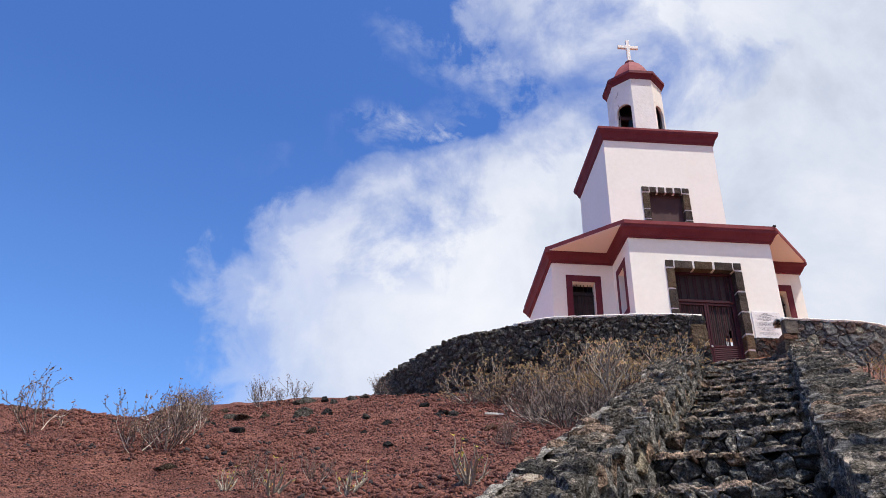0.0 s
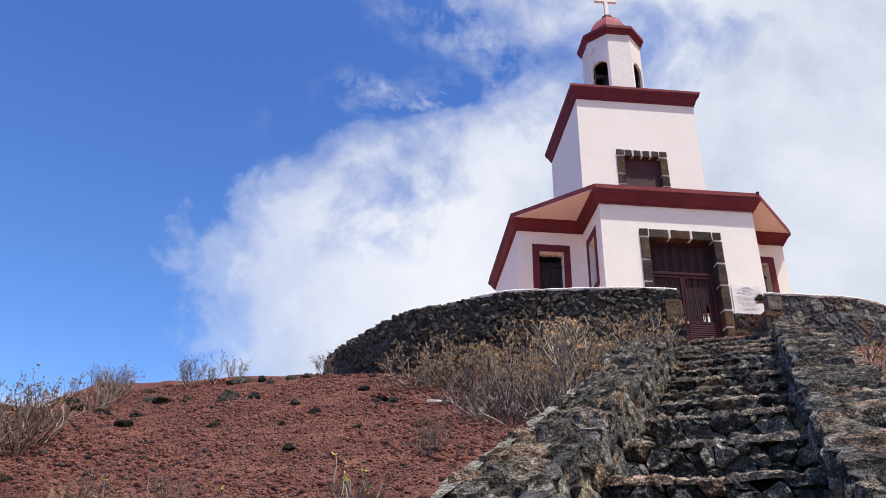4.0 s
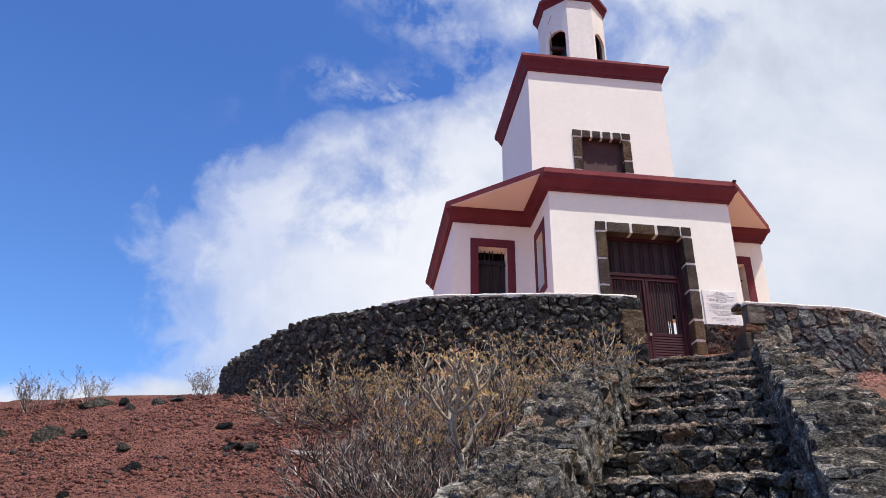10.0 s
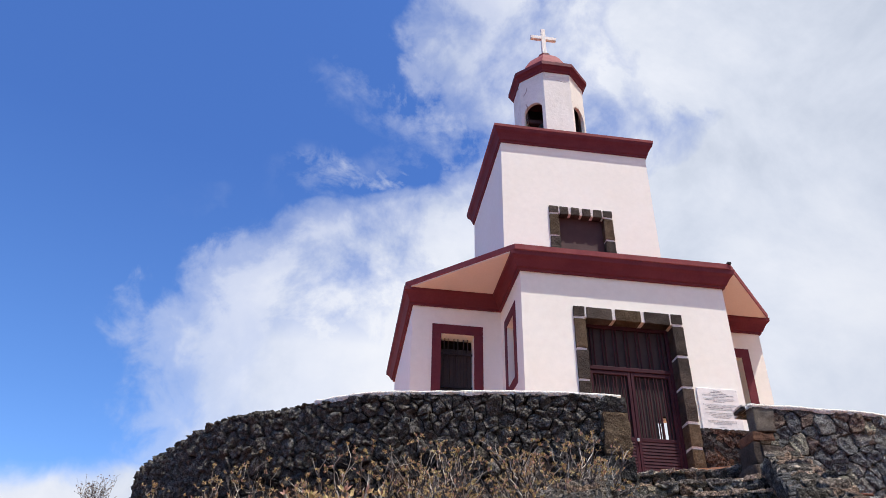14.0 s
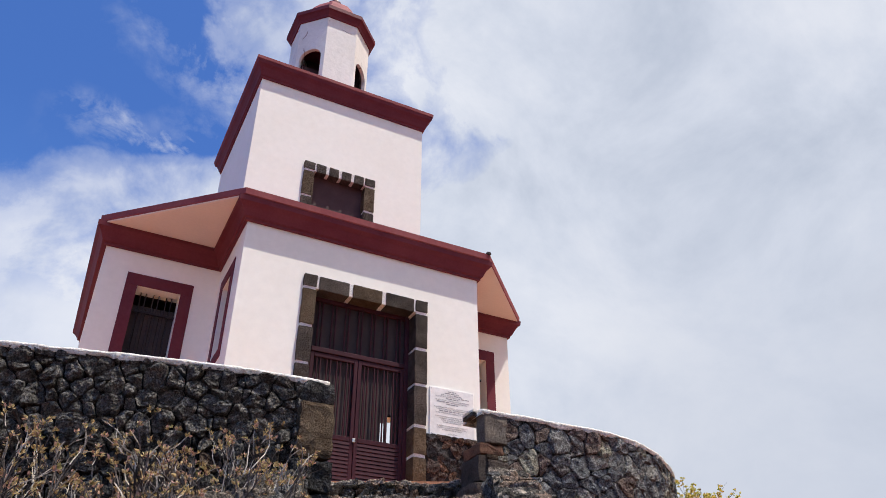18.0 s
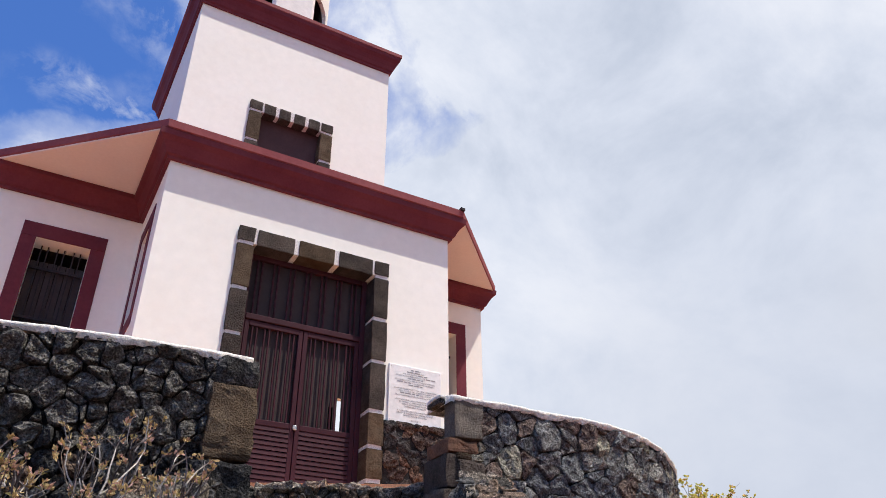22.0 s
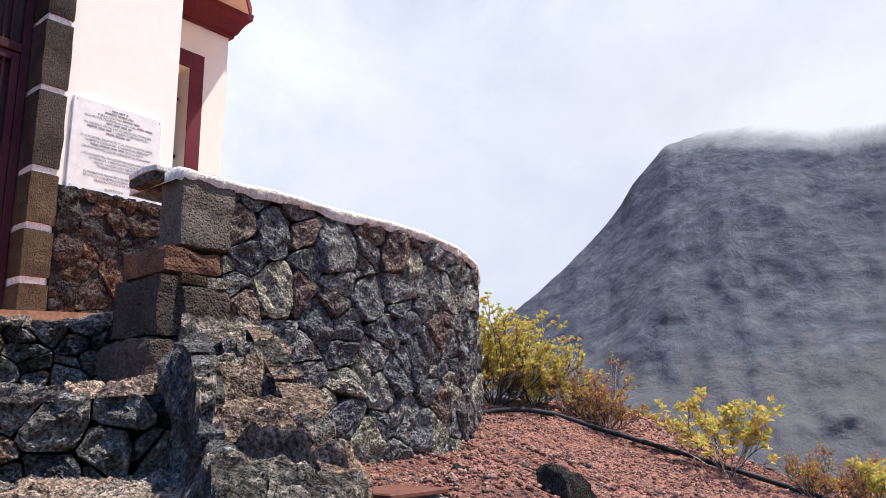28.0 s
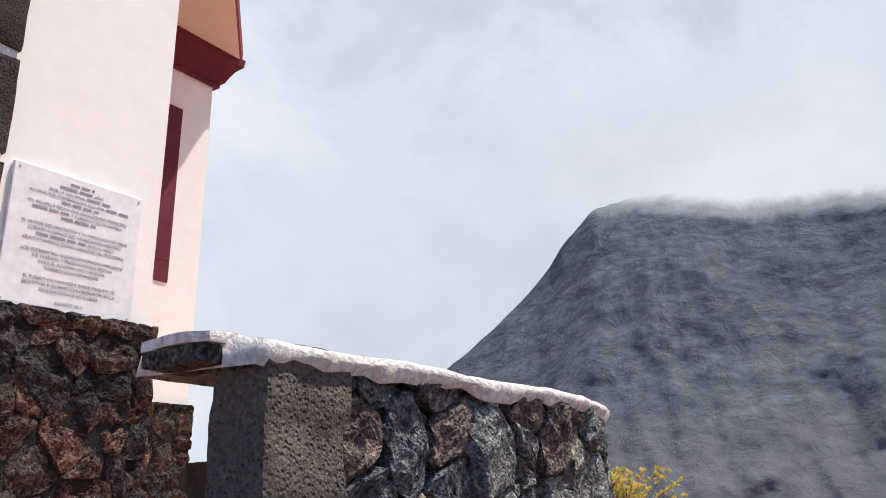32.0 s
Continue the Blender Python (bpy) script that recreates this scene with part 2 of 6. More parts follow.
def lava_mat(name, tints, light, amount, contrast, relief, size=1.0, cream=None, chunk=0.5):
    """Craggy vesicular lava: tint by piece, strong fine contrast, pale crusts and deep relief."""
    m = bpy.data.materials.new(name)
    m.use_nodes = True
    t = m.node_tree
    b = t.nodes["Principled BSDF"]
    co = t.nodes.new("ShaderNodeTexCoord").outputs["Object"]
    mp = t.nodes.new("ShaderNodeMapping")
    mp.inputs["Scale"].default_value = (size, size, size)
    t.links.new(co, mp.inputs[0])
    co = mp.outputs[0]
    rnd = t.nodes.new("ShaderNodeObjectInfo").outputs["Random"]
    col = ramp_node(t, rnd, [(k / len(tints), c) for k, c in enumerate(tints)], "CONSTANT")
    n1 = noise_node(t, co, 11.0, 6.0, 0.58)
    n2 = noise_node(t, co, 48.0, 5.0, 0.62)
    col = mix_node(t, 1.0, col, ramp_node(t, n1, [(0.36, 1 - contrast * 0.7), (0.5, 0.97), (0.64, 1 + contrast * 0.9)]), "MULTIPLY")
    col = mix_node(t, 1.0, col, ramp_node(t, n2, [(0.41, 0.5), (0.5, 0.95), (0.59, 1.5)]), "MULTIPLY")
    grit = t.nodes.new("ShaderNodeTexVoronoi")
    grit.inputs["Scale"].default_value = 95
    t.links.new(mix_node(t, 0.02, co, noise_node(t, co, 30.0, 3.0)), grit.inputs["Vector"])
    bits = t.nodes.new("ShaderNodeSeparateColor")
    t.links.new(grit.outputs["Color"], bits.inputs[0])
    col = mix_node(t, 1.0, col, ramp_node(t, bits.outputs[0], [(0.0, 0.75), (0.6, 1.0), (0.85, 1.15), (1.0, 1.5)]), "MULTIPLY")
    # pale crusts and mineral specks
    n3 = noise_node(t, co, 5.5, 10.0, 0.75)
    crust = math_node(t, "MULTIPLY", ramp_node(t, n3, [(1 - amount - 0.01, 0.0), (1 - amount + 0.03, 0.95)]), ramp_node(t, n2, [(0.46, 0.0), (0.54, 1.0)]))
    col = mix_node(t, crust, col, light)
    if cream:
        n4 = noise_node(t, co, 3.3, 6.0, 0.55, 0.2)
        col = mix_node(t, ramp_node(t, n4, [(0.64, 0.0), (0.665, 1.0)]), col, cream)
    t.links.new(col, b.inputs["Base Color"])
    b.inputs["Roughness"].default_value = 0.97
    b.inputs["Specular IOR Level"].default_value = 0.08
    v = t.nodes.new("ShaderNodeTexVoronoi")
    v.inputs["Scale"].default_value = 62
    t.links.new(mix_node(t, 0.03, co, noise_node(t, co, 20.0, 3.0)), v.inputs["Vector"])
    pit = ramp_node(t, v.outputs["Distance"], [(0.12, 0.0), (0.42, 1.0)])
    lump = t.nodes.new("ShaderNodeTexVoronoi")
    lump.feature = "SMOOTH_F1"
    lump.inputs["Scale"].default_value, lump.inputs["Smoothness"].default_value = 15.0, 0.25
    t.links.new(mix_node(t, 0.12, co, noise_node(t, co, 9.0, 5.0, 0.6)), lump.inputs["Vector"])
    h = math_node(t, "ADD", math_node(t, "SUBTRACT", math_node(t, "MULTIPLY", n1, 0.7), math_node(t, "MULTIPLY", lump.outputs["Distance"], chunk)), math_node(t, "ADD", math_node(t, "MULTIPLY", n2, 0.75), math_node(t, "ADD", math_node(t, "MULTIPLY", pit, 0.38), math_node(t, "MULTIPLY", bits.outputs[1], 0.10))))
    bp = t.nodes.new("ShaderNodeBump")
    bp.inputs["Strength"].default_value, bp.inputs["Distance"].default_value = 1.0, relief
    t.links.new(h, bp.inputs["Height"])
    t.links.new(bp.outputs[0], b.inputs["Normal"])
    return m


M_LAVA = lava_mat("lava stone", LAVA, (0.46, 0.44, 0.41), 0.40, 0.6, 0.06)
M_WALLR = lava_mat("blue-grey fitted lava stone", [(0.167, 0.170, 0.168), (0.129, 0.131, 0.134), (0.223, 0.219, 0.205), (0.184, 0.180, 0.168), (0.267, 0.257, 0.226), (0.151, 0.136, 0.125), (0.295, 0.273, 0.209), (0.189, 0.143, 0.116), (0.134, 0.136, 0.138), (0.212, 0.208, 0.194)], (0.30, 0.297, 0.29), 0.37, 0.4, 0.035, chunk=0.25)
M_WALLL = lava_mat("black lava boulder stone", [tuple(q * 0.52 for q in c) for c in LAVA], (0.27, 0.262, 0.25), 0.37, 0.6, 0.05)
M_LUMP = lava_mat("black lava rock", [tuple(q * 0.30 for q in c) for c in LAVA], (0.16, 0.152, 0.147), 0.32, 0.6, 0.05, 0.6)
M_RISER = lava_mat("dark riser stone", [tuple(q * 1.0 for q in c) for c in LAVA], (0.50, 0.42, 0.34), 0.42, 0.6, 0.05)
M_STEP = lava_mat("worn lava slab", [(0.288, 0.240, 0.199), (0.395, 0.318, 0.247), (0.226, 0.196, 0.168), (0.450, 0.324, 0.237), (0.324, 0.276, 0.224)], (0.603, 0.492, 0.372), 0.41, 0.6, 0.06, 1.0, (0.686, 0.552, 0.372))
M_PAR = lava_mat("weathered parapet stone", [(0.154, 0.134, 0.112), (0.218, 0.181, 0.144), (0.108, 0.097, 0.082), (0.244, 0.173, 0.124), (0.181, 0.156, 0.126), (0.091, 0.082, 0.070)], (0.47, 0.385, 0.305), 0.41, 0.85, 0.055, 1.0, (0.60, 0.50, 0.39), 1.1)
M_PLINTH = lava_mat("red-brown plinth stone", [(0.090, 0.073, 0.066), (0.074, 0.066, 0.064), (0.105, 0.075, 0.063), (0.063, 0.058, 0.059), (0.147, 0.091, 0.066)], (0.24, 0.205, 0.185), 0.36, 0.6, 0.05)
M_DARK = mat("near-black core behind stones", (0.012, 0.012, 0.013), (0.03, 0.028, 0.027), 8, 60, 0.95, 0.8, 0.03)
M_TUFF = mat("brown tuff block", (0.105, 0.070, 0.043), (0.18, 0.128, 0.082), 5, 60, 0.9, 1.0, 0.05, 0.22, 70)
M_PIERB = mat("brown-grey pier stone", (0.105, 0.080, 0.066), (0.17, 0.130, 0.106), 5, 50, 0.9, 1.0, 0.05, 0.2, 55)
M_TUFFG = mat("grey tuff block", (0.062, 0.049, 0.042), (0.118, 0.094, 0.078), 4, 55, 0.9, 1.0, 0.05, 0.2, 60)
M_PIERG = mat("grey porous pier block", (0.14, 0.118, 0.096), (0.225, 0.19, 0.155), 4, 55, 0.9, 1.0, 0.04, 0.1, 60)
M_ORANGE = mat("rusty scoria block", (0.11, 0.06, 0.04), (0.2, 0.10, 0.06), 7, 60, 0.9, 0.9, 0.015, 0.2, 50)
M_WHITE = mat("whitewashed plaster", (0.925, 0.885, 0.785), (0.945, 0.91, 0.82), 0.8, 7, 0.8, 0.16, 0.012, grain=0.03)
M_LIME = mat("limewash capping", (0.84, 0.78, 0.68), (0.90, 0.845, 0.76), 5, 34, 0.85, 0.9, 0.035, spots=(12, 0.22, (0.55, 0.52, 0.47)))
M_MORTAR = mat("white mortar joint", (0.72, 0.66, 0.62), (0.8, 0.76, 0.72), 8, 60, 0.85, 0.5, 0.008)
# the soffit's base colour includes the pinkish bounce light from below
M_CREAM = mat("soffit cream with bounce tint", (0.80, 0.695, 0.635), (0.83, 0.73, 0.67), 1.2, 20, 0.8, 0.1, 0.006, grain=0.035)
M_RED = mat("oxide red paint", (0.135, 0.026, 0.037), (0.168, 0.037, 0.047), 2.0, 25, 0.65, 0.2, 0.006, spots=(4, 0.25, (0.19, 0.04, 0.045)), grain=0.10)
M_RED2 = mat("faded red roof paint", (0.25, 0.055, 0.062), (0.31, 0.09, 0.088), 2.0, 22, 0.7, 0.3, 0.008, grain=0.10)
M_GATE = mat("maroon gate enamel", (0.043, 0.013, 0.019), (0.057, 0.018, 0.025), 4, 40, 0.5, 0.08, 0.003, grain=0.10)
M_SHUT = mat("brown painted boarding", (0.075, 0.042, 0.042), (0.095, 0.055, 0.054), 3, 30, 0.6, 0.15, 0.004, grain=0.10)
M_BACK = mat("dark boarding and lantern shade", (0.046, 0.034, 0.033), (0.060, 0.045, 0.044), 3, 30, 0.6, 0.15, 0.004, grain=0.10)
M_IRON = mat("dark iron bars", (0.025, 0.02, 0.022), (0.04, 0.032, 0.034), 8, 60, 0.5, 0.1, 0.002)
M_BELL = mat("weathered bronze", (0.035, 0.05, 0.055), (0.07, 0.085, 0.08), 6, 40, 0.5, 0.2, 0.004, metal=0.6)
M_OLD = mat("cracked lantern plaster", (0.80, 0.77, 0.70), (0.86, 0.83, 0.77), 1.3, 9, 0.85, 0.4, 0.02, spots=(3.2, 0.30, (0.52, 0.40, 0.34)), grain=0.06)


def crack_plaster():
    """Thin brown cracks run through the lantern's plaster."""
    t = M_OLD.node_tree
    b = t.nodes["Principled BSDF"]
    col = b.inputs["Base Color"].links[0].from_socket
    co = t.nodes.new("ShaderNodeTexCoord").outputs["Object"]
    v = t.nodes.new("ShaderNodeTexVoronoi")
    v.feature = "DISTANCE_TO_EDGE"
    v.inputs["Scale"].default_value = 0.9
    t.links.new(mix_node(t, 0.25, co, noise_node(t, co, 2.2, 6.0, 0.65)), v.inputs["Vector"])
    line = ramp_node(t, v.outputs["Distance"], [(0.004, 1.0), (0.014, 0.0)])
    some = ramp_node(t, noise_node(t, co, 1.1, 2.0), [(0.47, 0.0), (0.53, 0.85)])
    t.links.new(mix_node(t, math_node(t, "MULTIPLY", line, some), col, (0.34, 0.24, 0.20)), b.inputs["Base Color"])


crack_plaster()
M_STEEL = mat("padlock steel", (0.5, 0.5, 0.5), (0.62, 0.62, 0.62), 5, 40, 0.35, 0.1, 0.002, metal=0.8)
M_FLOOR = mat("terracotta paving", (0.60, 0.25, 0.125), (0.68, 0.31, 0.165), 3, 30, 0.75, 0.3, 0.006, 0.12)
M_PLAQUE = mat("pale marble plaque", (0.82, 0.80, 0.76), (0.88, 0.86, 0.82), 2, 18, 0.35, 0.05, 0.003, grain=0.10)
M_INK = mat("engraved grey lettering", (0.26, 0.26, 0.265), (0.34, 0.34, 0.345), 40, 200, 0.6, 0.1, 0.001)
M_SOIL = mat("red scoria soil", (0.172, 0.069, 0.052), (0.30, 0.128, 0.092), 1.3, 26, 0.95, 1.0, 0.09, cells=22, spots=(5, 0.38, (0.09, 0.042, 0.036)), grain=0.6)


def dust_soil():
    """The dusty, paler ground below the terrace wall runs into the darker red of the slope."""
    t = M_SOIL.node_tree
    b = t.nodes["Principled BSDF"]
    col = b.inputs["Base Color"].links[0].from_socket
    co = t.nodes.new("ShaderNodeTexCoord").outputs["Object"]
    sep = t.nodes.new("ShaderNodeSeparateXYZ")
    t.links.new(co, sep.inputs[0])
    edge = math_node(t, "ADD", sep.outputs[0], math_node(t, "MULTIPLY", noise_node(t, co, 0.5, 5.0), 5.0))
    f = ramp_node(t, math_node(t, "DIVIDE", edge, 20.0), [(0.56, 0.0), (0.70, 1.0)])
    dusty = mix_node(t, 1.0, col, (1.75, 2.0, 2.05), "MULTIPLY")
    t.links.new(mix_node(t, f, col, dusty), b.inputs["Base Color"])


dust_soil()
M_HOSE = mat("black irrigation hose", (0.02, 0.02, 0.022), (0.03, 0.03, 0.032), 6, 50, 0.5, 0.1, 0.002)
M_CONC = mat("weathered concrete", (0.22, 0.20, 0.17), (0.32, 0.29, 0.25), 5, 40, 0.9, 0.5, 0.01)
M_RUST = mat("rusty lid", (0.14, 0.06, 0.045), (0.2, 0.085, 0.06), 6, 40, 0.7, 0.3, 0.005)
M_PALE = mat("pale succulent stems", (0.22, 0.18, 0.14), (0.42, 0.36, 0.27), 7, 50, 0.8, 0.3, 0.004)


def cliff_mat():
    m = bpy.data.materials.new("distant cliff with haze in colour")
    m.use_nodes = True
    t = m.node_tree
    b = t.nodes["Principled BSDF"]
    co = t.nodes.new("ShaderNodeTexCoord").outputs["Object"]
    outs = []
    for sc in ((1, 1, 5.0), (1, 1, 0.35), (1, 1, 1), (1, 1, 1.8)):
        mp = t.nodes.new("ShaderNodeMapping")
        mp.inputs["Scale"].default_value = sc
        t.links.new(co, mp.inputs[0])
        outs.append(mp.outputs[0])
    strata = noise_node(t, outs[0], 0.006, 6.0, 0.62, 0.6)
    gully = noise_node(t, outs[1], 0.030, 8.0, 0.66, 0.8)
    patch = noise_node(t, outs[3], 0.014, 9.0, 0.68, 0.8)
    fine = noise_node(t, outs[3], 0.03, 9.0, 0.72, 0.4)
    # grey-blue air haze and cloud shade are mixed into these rock colours
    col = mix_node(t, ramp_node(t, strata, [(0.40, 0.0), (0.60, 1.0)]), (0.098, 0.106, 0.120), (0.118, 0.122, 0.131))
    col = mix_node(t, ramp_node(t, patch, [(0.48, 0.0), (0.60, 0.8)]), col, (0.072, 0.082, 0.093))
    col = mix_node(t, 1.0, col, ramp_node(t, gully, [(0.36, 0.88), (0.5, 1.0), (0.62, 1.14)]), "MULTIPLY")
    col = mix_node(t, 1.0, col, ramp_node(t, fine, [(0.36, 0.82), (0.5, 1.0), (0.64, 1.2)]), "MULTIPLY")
    # dry scree fans at the foot
    sep = t.nodes.new("ShaderNodeSeparateXYZ")
    t.links.new(co, sep.inputs[0])
    foot = math_node(t, "ADD", math_node(t, "DIVIDE", sep.outputs[2], 300.0), math_node(t, "MULTIPLY", math_node(t, "SUBTRACT", gully, 0.5), 0.9))
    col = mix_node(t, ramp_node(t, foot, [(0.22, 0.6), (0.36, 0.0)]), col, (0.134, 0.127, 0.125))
    t.links.new(col, b.inputs["Base Color"])
    b.inputs["Roughness"].default_value, b.inputs["Specular IOR Level"].default_value = 1.0, 0.0
    h = math_node(t, "ADD", noise_node(t, outs[3], 0.02, 9.0, 0.66), math_node(t, "MULTIPLY", gully, 0.7))
    bp = t.nodes.new("ShaderNodeBump")
    bp.inputs["Strength"].default_value, bp.inputs["Distance"].default_value = 0.5, 20.0
    t.links.new(h, bp.inputs["Height"])
    t.links.new(bp.outputs[0], b.inputs["Normal"])
    return m


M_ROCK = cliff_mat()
# interior shade set as a dark base colour
M_INNER = mat("interior darkened for shade", (0.05, 0.045, 0.042), (0.08, 0.07, 0.065), 3, 30, 0.9, 0.4, 0.01)


# ---- mesh helpers ----
def mesh_of(verts, faces, material, smooth=False, slots=None):
    me = bpy.data.meshes.new("m")
    me.from_pydata(verts, [], faces)
    for m in (material if isinstance(material, (list, tuple)) else [material]):
        me.materials.append(m)
    if smooth:
        me.polygons.foreach_set("use_smooth", [True] * len(me.polygons))
    me.update()
    return me


def hang(ob, parent):
    ob.parent = parent
    ob.matrix_parent_inverse = Matrix.Translation(-parent_place(parent))


def parent_place(p):
    return Vector(p.location)


def part(name, bm, material, parent=None, label="", smooth=False):
    """Links a bmesh, a (verts, faces) pair or a mesh as one object under a thing or a part."""
    if isinstance(bm, bmesh.types.BMesh):
        me = bpy.data.meshes.new(name)
        bm.to_mesh(me)
        bm.free()
        me.materials.append(material)
        if smooth:
            me.polygons.foreach_set("use_smooth", [True] * len(me.polygons))
    elif isinstance(bm, tuple):
        me = mesh_of(bm[0], bm[1], material, smooth)
    else:
        me = bm
    ob = new(name, me)
    if parent is not None:
        hang(ob, parent)
    if label:
        tagged(ob, label)
    return ob


def thing(name, place, label, category, group="", kind=""):
    ob = new(name)
    ob.location = place
    ob.empty_display_size = 0.2
    return tagged(ob, label, category, group, kind)


def join(*pairs):
    vs, fs = [], []
    for v, f in pairs:
        k = len(vs)
        vs += list(v)
        fs += [tuple(i + k for i in face) for face in f]
    return vs, fs


def box(x0, x1, y0, y1, z0, z1, b=0.0):
    """A box with chamfered edges (b)."""
    if b <= 0:
        v = [(x, y, z) for x in (x0, x1) for y in (y0, y1) for z in (z0, z1)]
        return v, [(0, 1, 3, 2), (4, 6, 7, 5), (0, 4, 5, 1), (2, 3, 7, 6), (0, 2, 6, 4), (1, 5, 7, 3)]
    bm = bmesh.new()
    bmesh.ops.create_cube(bm, size=1)
    for q in bm.verts:
        q.co = ((x0 + x1) / 2 + q.co.x * (x1 - x0), (y0 + y1) / 2 + q.co.y * (y1 - y0), (z0 + z1) / 2 + q.co.z * (z1 - z0))
    bmesh.ops.bevel(bm, geom=bm.edges[:], offset=b, segments=1, affect="EDGES")
    bm.verts.index_update()
    out = [tuple(q.co) for q in bm.verts], [tuple(q.index for q in f.verts) for f in bm.faces]
    bm.free()
    return out


def rough_block(x0, x1, y0, y1, z0, z1, amp, seed, cells=0.11, most=6, soft=0.22):
    """A rough hewn block: a box with rounded corners and an uneven skin."""
    size = (x1 - x0, y1 - y0, z1 - z0)
    n = [max(2, min(most, round(s / cells))) for s in size]
    index, vs, fs = {}, [], []
    mid = Vector(((x0 + x1) / 2, (y0 + y1) / 2, (z0 + z1) / 2))
    r = min(size) * soft

    def vert(i, j, k):
        if (i, j, k) not in index:
            p = Vector((x0 + size[0] * i / n[0], y0 + size[1] * j / n[1], z0 + size[2] * k / n[2]))
            q = Vector([min(max(p[a], (x0, y0, z0)[a] + r), (x1, y1, z1)[a] - r) for a in range(3)])
            d = p - q
            if d.length > r:
                p = q + d.normalized() * (r + (d.length - r) * 0.25)
            p += noise.noise_vector(p * 5.0 + Vector((seed * 3.1, 0, 0))) * amp + noise.noise_vector(p * 13.0 + Vector((0, seed, 0))) * amp * 0.5
            index[(i, j, k)] = len(vs)
            vs.append(tuple(p))
        return index[(i, j, k)]

    for a in range(3):
        b, c = (a + 1) % 3, (a + 2) % 3
        for side in (0, n[a]):
            for p in range(n[b]):
                for q in range(n[c]):
                    ring = []
                    for dp, dq in ((0, 0), (1, 0), (1, 1), (0, 1)):
                        ijk = [0, 0, 0]
                        ijk[a], ijk[b], ijk[c] = side, p + dp, q + dq
                        ring.append(vert(*ijk))
                    fs.append(tuple(ring if side else ring[::-1]))
    return vs, fs


def sweep(poly, profile, closed=True, cap=False):
    """A moulding: profile rows (out, z) carried round a polygon of (x, y) that runs counter-clockwise."""
    n = len(poly)
    vs, fs = [], []
    for k in range(n):
        p = Vector(poly[k])
        a = (p - Vector(poly[k - 1])).normalized()
        b = (Vector(poly[(k + 1) % n]) - p).normalized()
        na, nb = Vector((a.y, -a.x)), Vector((b.y, -b.x))
        m = (na + nb) / max(0.2, 1 + na.dot(nb))
        vs += [(p.x + m.x * o, p.y + m.y * o, z) for o, z in profile]
    r = len(profile)
    for k in range(n):
        j = (k + 1) % n
        for i in range(r - 1):
            fs.append((k * r + i, j * r + i, j * r + i + 1, k * r + i + 1))
    if cap:
        fs.append(tuple(k * r + r - 1 for k in range(n)))
        fs.append(tuple(k * r for k in reversed(range(n))))
    return vs, fs


def wall_box(a, b, thick, z0, z1, holes=()):
    """A straight wall from a to b (outer face on the right of that way), with holes (s0, s1, z0, z1) cut through it."""
    a, b = Vector(a), Vector(b)
    along = (b - a).normalized()
    inward = Vector((-along.y, along.x))
    length = (b - a).length
    cuts = sorted({0.0, length, *[h[0] for h in holes], *[h[1] for h in holes]})
    levels = sorted({z0, z1, *[h[2] for h in holes], *[h[3] for h in holes]})
    def solid(i, k):
        if not (0 <= i < len(cuts) - 1 and 0 <= k < len(levels) - 1):
            return False
        s, z = (cuts[i] + cuts[i + 1]) / 2, (levels[k] + levels[k + 1]) / 2
        return not any(h[0] < s < h[1] and h[2] < z < h[3] for h in holes)
    vs, fs = [], []
    def quad(p):
        k = len(vs)
        for s, d, z in p:
            q = a + along * s + inward * d
            vs.append((q.x, q.y, z))
        fs.append((k, k + 1, k + 2, k + 3))
    for i in range(len(cuts) - 1):
        for k in range(len(levels) - 1):
            if not solid(i, k):
                continue
            s0, s1, l0, l1 = cuts[i], cuts[i + 1], levels[k], levels[k + 1]
            quad([(s0, 0, l0), (s1, 0, l0), (s1, 0, l1), (s0, 0, l1)])
            quad([(s1, thick, l0), (s0, thick, l0), (s0, thick, l1), (s1, thick, l1)])
            if i > 0 and not solid(i - 1, k):
                quad([(s0, thick, l0), (s0, 0, l0), (s0, 0, l1), (s0, thick, l1)])
            if i < len(cuts) - 2 and not solid(i + 1, k):
                quad([(s1, 0, l0), (s1, thick, l0), (s1, thick, l1), (s1, 0, l1)])
            if not solid(i, k - 1):
                quad([(s0, 0, l0), (s0, thick, l0), (s1, thick, l0), (s1, 0, l0)])
            if not solid(i, k + 1):
                quad([(s0, 0, l1), (s1, 0, l1), (s1, thick, l1), (s0, thick, l1)])
    return vs, fs


